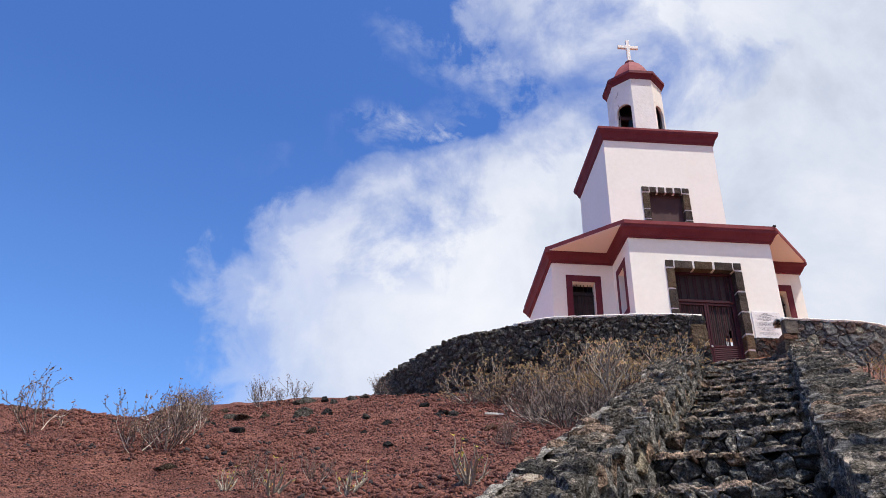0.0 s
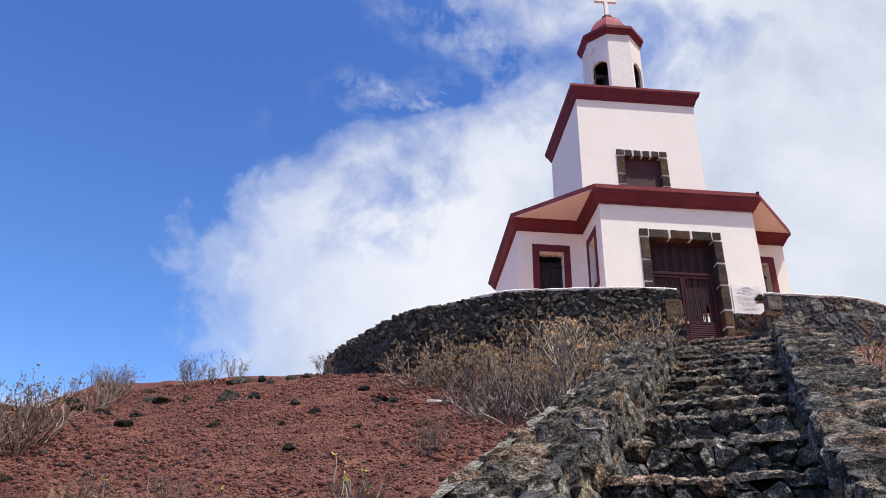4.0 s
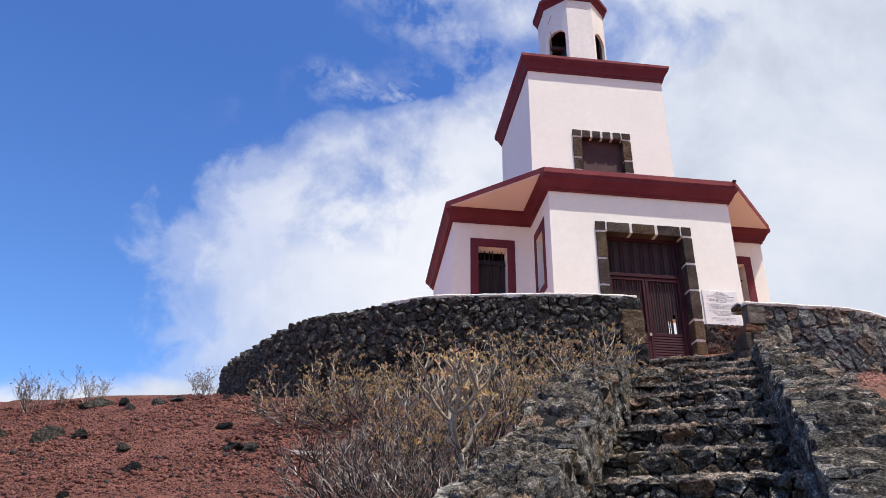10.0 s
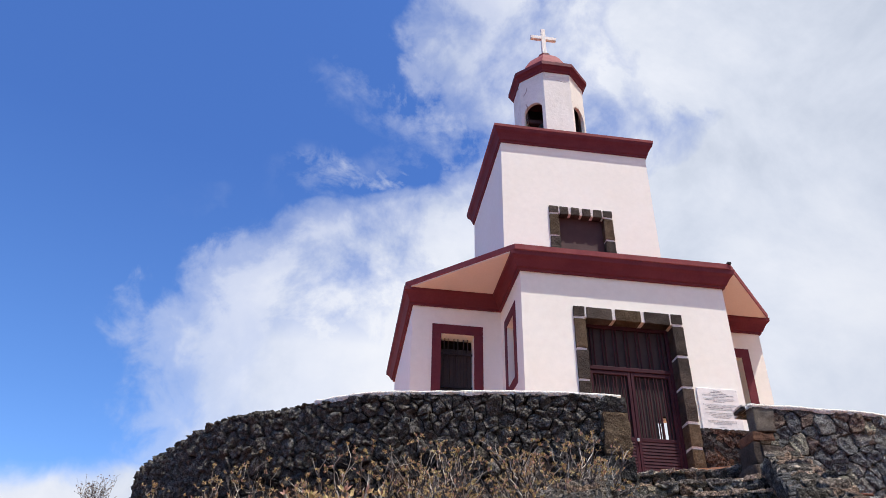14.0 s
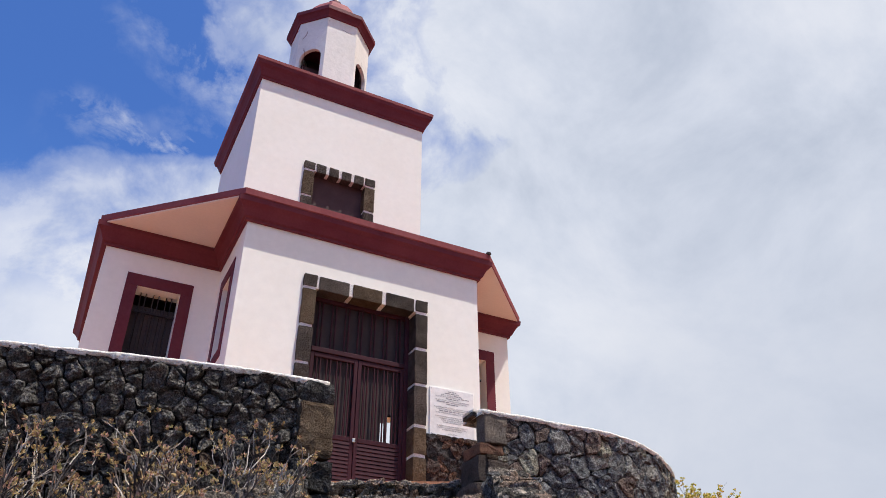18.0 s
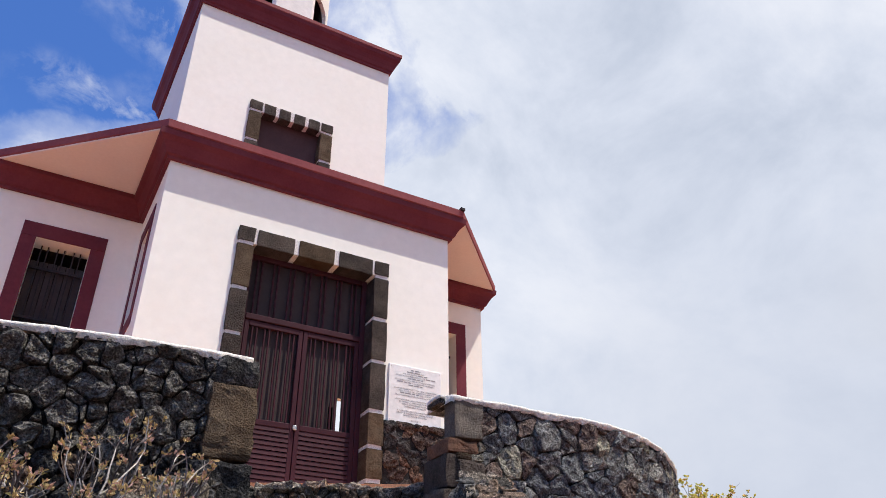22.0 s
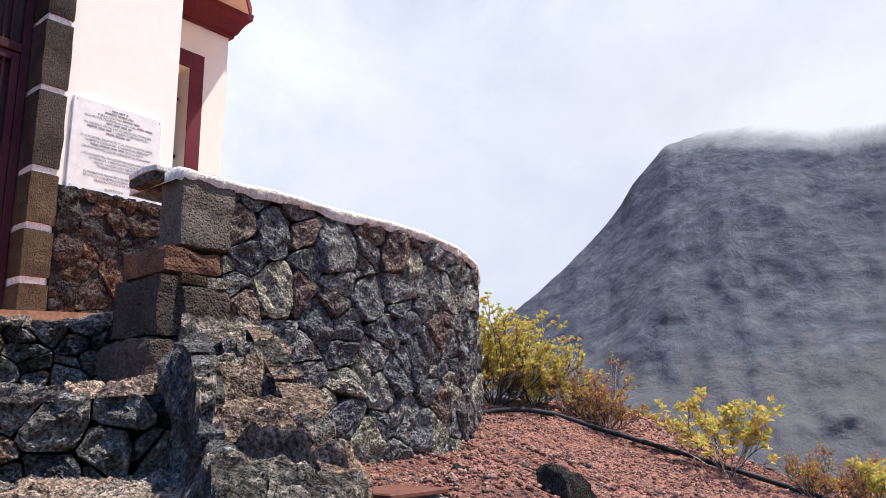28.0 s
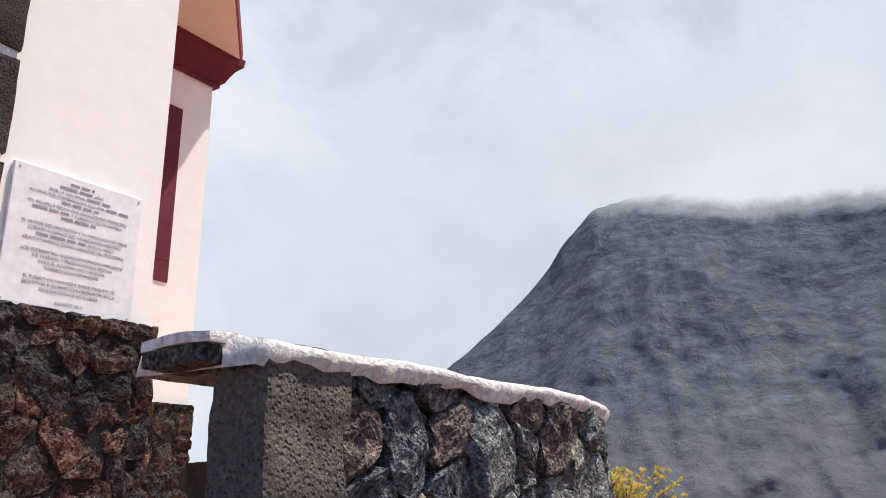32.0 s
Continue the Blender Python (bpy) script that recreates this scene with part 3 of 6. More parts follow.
def cells_of(s0, s1, z0, z1, size, seed, squash=0.75, keep=None):
    """Irregular stones that fill a strip: the cells round jittered points, each a list of (s, z), joints left open."""
    rng = random.Random(seed)
    pts, fat = [], []
    row, z = 0, z0 - size
    while z < z1 + size:
        s = s0 - size + (row % 2) * size * 0.5
        while s < s1 + size:
            pts.append((s + rng.uniform(-0.46, 0.46) * size, z + rng.uniform(-0.45, 0.45) * size * squash))
            fat.append((size * rng.choice((0.05, 0.2, 0.35, 0.5, 0.68))) ** 2)
            s += size * rng.choice((0.6, 0.8, 1.0, 1.25, 1.6))
        z += size * squash
        row += 1
    out = []
    for k, (px, pz) in enumerate(pts):
        if not (s0 - size * 0.3 < px < s1 + size * 0.3 and z0 - size * 0.3 < pz < z1 + size * 0.3):
            continue
        if keep and not keep(px, pz):
            continue
        poly = [(s0, z0), (s1, z0), (s1, z1), (s0, z1)]
        for j, (qx, qz) in enumerate(pts):
            if j == k or abs(qx - px) > 2.6 * size or abs(qz - pz) > 2.6 * size:
                continue
            nx, nz = qx - px, qz - pz
            f = min(0.85, max(0.15, 0.5 + (fat[k] - fat[j]) / (2 * (nx * nx + nz * nz) + 1e-6)))
            mx, mz = px + nx * f, pz + nz * f
            cut = []
            for i in range(len(poly)):
                a, b = poly[i - 1], poly[i]
                da = (a[0] - mx) * nx + (a[1] - mz) * nz
                db = (b[0] - mx) * nx + (b[1] - mz) * nz
                if (da < 0) != (db < 0):
                    f = da / (da - db)
                    cut.append((a[0] + (b[0] - a[0]) * f, a[1] + (b[1] - a[1]) * f))
                if db < 0:
                    cut.append(b)
            poly = cut
            if len(poly) < 3:
                break
        if len(poly) >= 3:
            cx, cz = sum(p[0] for p in poly) / len(poly), sum(p[1] for p in poly) / len(poly)
            area = abs(sum(poly[i - 1][0] * poly[i][1] - poly[i][0] * poly[i - 1][1] for i in range(len(poly)))) / 2
            if area > size * size * 0.05:
                out.append((cx, cz, poly))
    return out


def cell_stone(cell, place, bulge, joint, rng, deep=0.07, tilt=0.5, crag=0.016, grain=0.075, facet=1.0):
    """One stone from a cell: place(s, z, d) gives the point d metres proud of the face."""
    cx, cz, poly = cell
    soft = []
    for i in range(len(poly)):
        a, b, c = poly[i - 1], poly[i], poly[(i + 1) % len(poly)]
        f = rng.uniform(0.07, 0.24)
        soft += [(b[0] + (a[0] - b[0]) * f, b[1] + (a[1] - b[1]) * f), (b[0] + (c[0] - b[0]) * f, b[1] + (c[1] - b[1]) * f)]
    fine = []
    for i in range(len(soft)):
        p, q = soft[i], soft[(i + 1) % len(soft)]
        n = max(1, round(math.hypot(q[0] - p[0], q[1] - p[1]) / grain))
        fine += [(p[0] + (q[0] - p[0]) * k / n, p[1] + (q[1] - p[1]) * k / n) for k in range(n)]
    soft = fine
    tx, tz = rng.uniform(-tilt, tilt) * 0.35, rng.uniform(-tilt, tilt) * 0.35
    h = bulge * rng.uniform(0.5, 1.4)
    off = Vector((rng.random() * 90, 0, 0))
    vs, fs = [], []
    n = len(soft)
    rows = ((1.0, -deep), (1.0, h * 0.05), (0.95, h * 0.8), (0.78, h * 1.15), (0.55, h * 1.3), (0.28, h * 1.35))
    if grain < 0.06:
        rows = ((1.0, -deep), (1.0, -deep * 0.4), (1.0, h * 0.3), (0.95, h * 0.9), (0.84, h * 1.15), (0.72, h * 1.25), (0.58, h * 1.3), (0.43, h * 1.35), (0.28, h * 1.35), (0.13, h * 1.35))
    half = max(0.03, sum(math.hypot(p[0] - cx, p[1] - cz) for p in soft) / len(soft))
    facets = []
    for _ in range(rng.choice((2, 3, 3, 4))):
        q, steep = rng.uniform(0, 6.28), facet * rng.uniform(0.4, 1.5) * h / half
        facets.append((math.cos(q) * steep, math.sin(q) * steep, h * rng.uniform(0.8, 1.35)))
    for ring, (f, d) in enumerate(rows):
        for p in soft:
            dx, dz = p[0] - cx, p[1] - cz
            r = math.hypot(dx, dz) or 1e-6
            g = f * max(0.3, 1 - joint / r)
            wob = 1 + (rng.uniform(-0.05, 0.05) if ring else 0)
            s, z = cx + dx * g * wob, cz + dz * g * wob
            q = d
            if ring > 0:
                k = Vector((s, z, 0)) + off
                if ring > 1:
                    q = max(min([q] + [c - fx * (s - cx) - fz * (z - cz) for fx, fz, c in facets]), h * 0.1)
                q += (tx * dx + tz * dz) * f + crag * (0.5 - abs(noise.noise(k * 6)) * 2.4 + noise.noise(k * 15) * 1.0 + noise.noise(k * 33) * 0.5 + rng.uniform(-0.25, 0.25)) * (1.0 if ring > 1 else 0.5)
            vs.append(place(s, z, q))
    vs.append(place(cx, cz, h * rng.uniform(0.85, 1.2)))
    last = len(rows) - 1
    for ring in range(last):
        for i in range(n):
            j = (i + 1) % n
            fs.append((ring * n + i, ring * n + j, (ring + 1) * n + j, (ring + 1) * n + i))
    for i in range(n):
        fs.append((last * n + i, last * n + (i + 1) % n, (last + 1) * n))
    return vs, fs


# ---- plan: the stair runs up a slope to a walled terrace on which the bell tower stands ----
TOP = Vector((9.15, 17.6))
UX, UY = math.sin(radians(26)), math.cos(radians(26))
STAIR = [(-26.0, -2.3), (-18.5, 0.85), (-8.4, 5.10), (-6.5, 5.80), (-5.41, 6.24), (0.1, 8.81), (0.9, 9.32)]
PAR_L = [(-24.0, -1.0), (-18.5, 1.2), (-11.5, 4.25), (-8.53, 5.52), (-6.3, 6.45), (-6.2, 6.66), (-3.3, 7.87), (-0.2, 9.05), (0.3, 9.2)]
PAR_R = [(-24.0, -1.0), (-18.5, 1.2), (-8.43, 5.5), (-6.2, 6.58), (-2.4, 8.12), (-1.17, 8.62), (-0.2, 9.05), (0.3, 9.2)]
FLOOR_Z, CAP_Z = 9.26, 9.96
CX, CY = 9.515, 24.12


def along(nodes, u):
    return float(np.interp(u, [n[0] for n in nodes], [n[1] for n in nodes]))


def to_uv(x, y):
    dx, dy = x - TOP.x, y - TOP.y
    return dx * UX + dy * UY, dx * UY - dy * UX


def to_xy(u, v):
    return TOP.x + u * UX + v * UY, TOP.y + u * UY - v * UX


def step01(a, b, x):
    f = min(1.0, max(0.0, (x - a) / (b - a)))
    return f * f * (3 - 2 * f)


def ground_z(x, y, relief=True):
    u, v = to_uv(x, y)
    base = along(STAIR, u) if u > -26 else -2.3 + (u + 26) * 0.42
    if v < 0:
        g = base + 0.055 * max(0.0, -v - 1.5) - 0.05
        g += 0.13 * max(0.0, -v - 6.0) * (1 - step01(-9.0, -6.5, u))
        cap = min(9.12, 8.42 + 0.2 * max(0.0, y - 19.2))
    else:
        g = min(base - 0.1 - 0.1 * max(0.0, v - 1.5), 8.406 + 0.30 * u - 0.13 * v)
        cap = 8.85
    if u > 0.5 and v < 0:
        g += (u - 0.5) * 0.4
    k = 0.3
    h = max(k - abs(g - cap), 0.0) / k
    z = min(g, cap) - h * h * k * 0.25
    if abs(v) < 1.75 and u < 0.6:
        z -= 0.95 * (1 - (step01(1.3, 1.6, -v) if v < 0 else step01(1.0, 1.28, v)))
    z -= 0.33 * max(0.0, v - 6.8)
    z += 0.34 * math.exp(-((x - 11.25) ** 2 + (y - 16.25) ** 2) / 0.5)
    r = math.hypot(x - CX, y - CY)
    if y > 19:
        z -= 0.34 * max(0.0, r - 15.5)
    z = max(z, -60.0 + 0.01 * z)
    if relief:
        p = Vector((x, y, 0))
        z += 0.10 * noise.noise(p * 0.45) + 0.055 * noise.noise(p * 1.7) + 0.04 * noise.noise(p * 3.6)
    return z


def grid_lines(lo, hi, step, far):
    near = list(np.arange(lo, hi, step))
    out, gap, q = [], step, 0.0
    while q < far:
        gap *= 1.32
        q += gap
        out.append(q)
    return [lo - q for q in reversed(out)] + near + [near[-1] + q for q in out]


def build_ground():
    xs, ys = grid_lines(-11, 19, 0.14, 4000), grid_lines(2, 27, 0.14, 4000)
    vs = [(x, y, ground_z(x, y)) for y in ys for x in xs]
    w = len(xs)
    fs = [(j * w + i, j * w + i + 1, (j + 1) * w + i + 1, (j + 1) * w + i) for j in range(len(ys) - 1) for i in range(w - 1)]
    ob = new("ground", mesh_of(vs, fs, M_SOIL, True))
    return tagged(ob, "red-brown volcanic scoria slope with loose gravel", "ground", kind="structure")


build_ground()


# ---- terrace ----
RIGHT = [(10.1, 17.52), (11.2, 17.50), (12.1, 17.52), (12.85, 17.74), (13.5, 18.12), (14.25, 18.75), (15.2, 19.9), (16.1, 21.6), (16.7, 24.0), (16.4, 27.0)]
LEFT = [(8.13, 17.57), (7.2, 17.60), (6.1, 17.78), (5.3, 17.95), (4.5, 18.14), (3.43, 18.82), (2.3, 19.58), (1.37, 21.0), (0.5, 22.6), (0.15, 24.2), (0.3, 26.5), (1.2, 29.0)]


class Curve2:
    """A smooth line through points, by its length; side +1 puts the face on the left of the way."""
    def __init__(self, pts, side):
        p = [Vector(q) for q in pts]
        self.side, self.p = side, []
        for i in range(len(p) - 1):
            a, b, c, d = p[max(i - 1, 0)], p[i], p[i + 1], p[min(i + 2, len(p) - 1)]
            for k in range(10):
                f = k / 10
                self.p.append(0.5 * ((2 * b) + (c - a) * f + (2 * a - 5 * b + 4 * c - d) * f * f + (3 * b - a - 3 * c + d) * f ** 3))
        self.p.append(p[-1])
        self.s = [0.0]
        for a, b in zip(self.p, self.p[1:]):
            self.s.append(self.s[-1] + (b - a).length)
        self.length = self.s[-1]

    def at(self, s, d=0.0):
        s = min(max(s, 0.0), self.length)
        k = min(int(np.searchsorted(self.s, s, "right")) - 1, len(self.p) - 2)
        k = max(k, 0)
        a, b = self.p[k], self.p[k + 1]
        f = (s - self.s[k]) / max(1e-6, self.s[k + 1] - self.s[k])
        lo, hi = self.p[max(k - 1, 0)], self.p[min(k + 2, len(self.p) - 1)]
        t = ((b - a) * 0.5 + (hi - lo) * 0.25).normalized()
        q = a + (b - a) * f
        return Vector((q.x - t.y * self.side * d, q.y + t.x * self.side * d))


def terrace_wall(name, curve, label, start, s_near, size, seed, low, limed, stone, shape):
    wall = thing(name, (*curve.at(1.0), ground_z(*curve.at(1.0)) - 0.2), label, "wall", kind="structure")
    n = int(curve.length / 0.2)
    # near-black core behind the stones
    vs, fs = [], []
    for i in range(n + 1):
        s = start + (curve.length - start) * i / n
        z0 = low
        for d, z in ((-0.05, z0), (-0.05, CAP_Z - 0.06), (-0.42, CAP_Z - 0.06), (-0.42, FLOOR_Z - 0.1)):
            q = curve.at(s, d)
            vs.append((q.x, q.y, z))
    for i in range(n):
        for k in range(3):
            fs.append((i * 4 + k, (i + 1) * 4 + k, (i + 1) * 4 + k + 1, i * 4 + k + 1))
    fs += [(0, 1, 2, 3), tuple(n * 4 + k for k in (3, 2, 1, 0))]
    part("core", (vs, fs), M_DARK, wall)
    # limewashed capping with an uneven lip
    vs, fs = [], []
    m = int(limed / 0.06)
    for i in range(m + 1):
        s = limed * i / m
        w = 0.5 + 0.7 * noise.noise(Vector((s * 3.0, seed, 0))) + 0.8 * noise.noise(Vector((s * 9.0, seed, 3)))
        top = CAP_Z + 0.012 * noise.noise(Vector((s * 2.2, seed, 7))) + 0.008 * noise.noise(Vector((s * 8.0, seed, 9)))
        rows = ((0.012 + 0.03 * w, top - 0.045 - 0.05 * w), (0.045 + 0.025 * w, top - 0.03), (0.03 + 0.02 * w, top - 0.004), (-0.2, top + 0.018), (-0.46, top), (-0.48, top - 0.06))
        for d, z in rows:
            q = curve.at(s, d)
            vs.append((q.x, q.y, z))
    for i in range(m):
        for k in range(5):
            fs.append((i * 6 + k, (i + 1) * 6 + k, (i + 1) * 6 + k + 1, i * 6 + k + 1))
    fs += [tuple(range(6)), tuple(m * 6 + k for k in reversed(range(6)))]
    part("capping", (vs, fs), M_LIME, wall, "whitewashed mortar capping", True)
    rng = random.Random(seed)

    def place(s, z, d):
        q = curve.at(s, d)
        return (q.x, q.y, z)

    near, rest = [], []
    for c in cells_of(start, curve.length, low, CAP_Z - 0.035, size, seed, 0.72):
        q = curve.at(c[0])
        if c[1] < ground_z(q.x, q.y, False) - 0.2:
            continue
        (near if c[0] < s_near and len(near) < 300 else rest).append(cell_stone(c, place, rng=rng, **shape))
    for st in near:
        part("stone", st, stone, wall)
    if rest:
        tagged(part("stones", join(*rest), stone, wall, "dark lava stones further along the wall"), kind="stuff")
    return wall


curve_r, curve_l = Curve2(RIGHT, -1), Curve2(LEFT, 1)
wall_r = terrace_wall("terrace_wall", curve_r, "curved dry-laid black lava stone terrace wall with whitewashed top", 0.30, 6.6, 0.24, 11, 7.9, 7.5, M_WALLR, dict(bulge=0.034, joint=0.006, deep=0.06, tilt=0.4, crag=0.018, grain=0.042, facet=0.55))
wall_l = terrace_wall("terrace_wall", curve_l, "long curved black lava stone terrace wall with whitewashed top", 0.30, 11.5, 0.185, 12, 7.9, 4.6, M_WALLL, dict(bulge=0.06, joint=0.008, deep=0.06, tilt=0.6, crag=0.026, grain=0.055, facet=0.9))


def terrace_floor():
    pts = [curve_l.at(s, -0.3) for s in np.linspace(0.4, curve_l.length, 40)][::-1] + [Vector(to_xy(1.04, -1.5)), Vector(to_xy(1.04, 1.35))] + [curve_r.at(s, -0.3) for s in np.linspace(0.45, curve_r.length, 40)]
    back = [Vector((CX + 8.0 * math.cos(a), CY + 3.5 + 7.0 * math.sin(a))) for a in np.linspace(radians(10), radians(140), 10)]
    ring = [(p.x, p.y) for p in pts + back]
    n = len(ring)
    vs = [(x, y, FLOOR_Z - 0.6) for x, y in ring] + [(x, y, FLOOR_Z) for x, y in ring]
    fs = [tuple(range(n, 2 * n)), tuple(reversed(range(n)))] + [(i, (i + 1) % n, n + (i + 1) % n, n + i) for i in range(n)]
    tagged(new("terrace_floor", mesh_of(vs, fs, M_FLOOR)), "orange terracotta paved terrace floor", "floor", kind="structure")


terrace_floor()

# piers at the head of the stair
pier_l = thing("gate_pier", (8.0, 17.7, 8.6), "stair-head pier with a brown tuff block under a dark capstone", "pier")
part("block", rough_block(7.79, 8.19, 17.44, 17.86, 9.03, 9.66, 0.028, 3, 0.045, 14, 0.10), M_TUFF, pier_l, "brown porous tuff block")
part("capstone", rough_block(7.80, 8.20, 17.50, 17.95, 9.68, 9.93, 0.05, 5, 0.045, 10, 0.25), M_WALLL, pier_l)
part("block", rough_block(7.74, 8.22, 17.42, 17.9, 8.68, 9.02, 0.04, 6, 0.06, 9, 0.15), M_WALLL, pier_l)
part("block", rough_block(7.72, 8.24, 17.44, 17.95, 8.3, 8.67, 0.04, 7, 0.06, 9, 0.15), M_RISER, pier_l)
pier_r = thing("gate_pier", (10.25, 17.7, 8.6), "stair-head pier with a grey tuff block on rusty flat stones", "pier")
part("block", rough_block(10.125, 10.445, 17.475, 17.69, 9.545, 9.955, 0.016, 13, 0.035, 12, 0.10), M_PIERG, pier_r, "grey porous tuff block")
part("slab", rough_block(10.06, 10.40, 17.475, 17.93, 9.395, 9.535, 0.024, 14, 0.04, 12, 0.2), M_ORANGE, pier_r, "rusty brown flat stone")
part("slab", rough_block(10.14, 10.30, 17.46, 17.8, 9.335, 9.392, 0.012, 15, 0.04), M_TUFF, pier_r, "ochre thin stone")
part("block", rough_block(10.30, 10.43, 17.45, 17.8, 9.33, 9.39, 0.012, 16, 0.04), M_WALLR, pier_r)
part("block", rough_block(10.03, 10.17, 17.49, 17.95, 9.07, 9.38, 0.02, 17, 0.05, 8, 0.12), M_PIERB, pier_r)
part("block", rough_block(10.16, 10.46, 17.45, 17.9, 9.0, 9.33, 0.03, 18, 0.05, 8, 0.12), M_PIERB, pier_r)
part("block", rough_block(9.98, 10.4, 17.47, 17.95, 8.5, 9.05, 0.03, 19, 0.06, 9, 0.12), M_PIERB, pier_r)
part("capstone", rough_block(10.04, 10.18, 17.62, 17.88, 9.90, 9.95, 0.014, 20, 0.035), M_WALLL, pier_r, "projecting dark flat capstone")
part("capping", rough_block(10.04, 10.22, 17.6, 17.9, 9.952, 9.985, 0.012, 21, 0.035, 8, 0.3), M_LIME, pier_r, "whitewashed mortar capping")


# ---- stair ----
def laid(pair):
    """From (v, u, z) to the world."""
    vs, fs = pair
    return [(*to_xy(u, v), z) for v, u, z in vs], fs


def build_stair():
    rng = random.Random(5)
    stair = thing("stair", (*to_xy(-10, 0), 3.9), "steep stair of rough black lava slabs", "stairs", kind="structure")
    zs, us = [n[1] for n in STAIR], [n[0] for n in STAIR]
    levels = [9.228, 8.81, 8.41, 8.03, 7.66, 7.20, 6.78, 6.33, 5.86, 5.28, 4.68, 4.15, 3.55]
    while levels[-1] > -1.4:
        levels.append(levels[-1] - rng.uniform(0.46, 0.58))
    edges = [(0.92, levels[0])] + [(float(np.interp(z, zs, us)) - 0.06, z) for z in levels[1:]]
    for k, (u, z) in enumerate(edges):
        back = (edges[k - 1][0] if k else 1.6) + 0.12
        wide = 0.45 if k == 0 else 0.0
        high = z - edges[k + 1][1] + 0.06 if k + 1 < len(edges) else 0.5
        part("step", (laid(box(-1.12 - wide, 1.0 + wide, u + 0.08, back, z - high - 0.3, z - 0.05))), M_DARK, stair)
        lo, hi = -1.1 - wide, 0.98 + wide

        def front(a, h, d):
            return (*to_xy(u + 0.0 - d + 0.03 * noise.noise(Vector((a * 2.3, k, 0))), a), h)

        def top(a, b, d):
            return (*to_xy(b + 0.04 * noise.noise(Vector((a * 1.9, k, 5))), a), z + d * 0.8 - 0.015 + 0.035 * noise.noise(Vector((a * 1.6, k, 9))))

        for c in cells_of(lo, hi, z - high, z - 0.03, rng.uniform(0.19, 0.25) if k else 0.15, 500 + k, 0.6):
            part("riser_stone", cell_stone(c, front, 0.04, 0.006, rng, 0.12, 0.9, 0.036, 0.055 if u > -14 else 0.1), M_RISER, stair)
        for c in cells_of(lo, hi, u - 0.03, back, rng.uniform(0.30, 0.42), 700 + k, 0.8):
            part("slab", cell_stone(c, top, 0.03, -0.003, rng, 0.05, 0.3, 0.034, 0.05 if u > -14 else 0.09), M_STEP, stair)


build_stair()


def parapet(name, nodes, edge_in, v_out, seed, label):
    """edge_in: (u, v) nodes of the face beside the steps; the back face lies at v_out."""
    rng = random.Random(seed)
    v_in = edge_in[-1][1]
    u0, u1 = -23.0, 0.05
    par = thing(name, (*to_xy(-8, (v_in + v_out) / 2), along(nodes, -8) - 0.8), label, "parapet", kind="structure")
    lo, hi = min(v_in, v_out), max(v_in, v_out)

    def skew(u, v):
        """The place across the stair once the inner face is moved to its line."""
        f = (v - v_out) / (v_in - v_out)
        return v_out + f * (along(edge_in, u) - v_out)

    vs, fs = [], []
    us = np.linspace(u0, u1, 90)
    for u in us:
        z = along(nodes, u) - 0.11
        for v, q in ((lo + 0.05, z - 1.2), (lo + 0.05, z), (hi - 0.05, z), (hi - 0.05, z - 1.2)):
            vs.append((*to_xy(u, skew(u, v)), q))
    for i in range(len(us) - 1):
        for k in range(3):
            fs.append((i * 4 + k, i * 4 + k + 1, (i + 1) * 4 + k + 1, (i + 1) * 4 + k))
    fs += [(0, 1, 2, 3), tuple((len(us) - 1) * 4 + k for k in (3, 2, 1, 0))]
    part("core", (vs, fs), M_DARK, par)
    inward = 1 if v_in > v_out else -1

    def on_top(mid, lift):
        def place(u, v, d):
            z = along(nodes, mid)
            return (*to_xy(u, skew(u, v)), z + (along(nodes, u) - z) * (0.65 if v_in > 0 else 0.5) + lift + d * 0.9)
        return place

    def on_side(face, sign):
        def place(u, h, d):
            return (*to_xy(u, skew(u, face) + sign * d), along(nodes, u) + h)
        return place

    for c in cells_of(u0, u1, lo - 0.02, hi + 0.02, 0.27, seed, 0.85):
        near = c[0] > -6
        part("top_stone", cell_stone(c, on_top(c[0], rng.uniform(-0.10, -0.015)), 0.05, -0.002, rng, 0.18, 0.4, 0.036, 0.036 if near else 0.07), M_PAR, par)
    for face, sign, size, nm in ((v_in, inward, 0.26, "face_stone"), (v_out, -inward, 0.32, "back_stone")):
        near, rest = [], []
        for c in cells_of(u0, u1, -0.8, -0.015, size, seed + 7, 0.72):
            st = cell_stone(c, on_side(face, sign), 0.05, 0.01, rng, 0.08)
            (near if c[0] > -17 and len(near) < 260 and nm == "face_stone" else rest).append(st)
        for st in near:
            part(nm, st, M_LAVA, par)
        if rest:
            tagged(part(nm + "s", join(*rest), M_LAVA, par), kind="stuff")


parapet("stair_parapet", PAR_L, [(-24, -1.03), (-1.2, -1.03)], -1.64, 31, "low sloping lava stone parapet beside the stair")
parapet("stair_parapet", PAR_R, [(-24, 0.5), (-11.8, 0.52), (-8, 0.65), (-4.2, 0.8), (-0.5, 0.95)], 1.30, 37, "broad low lava stone parapet beside the stair")


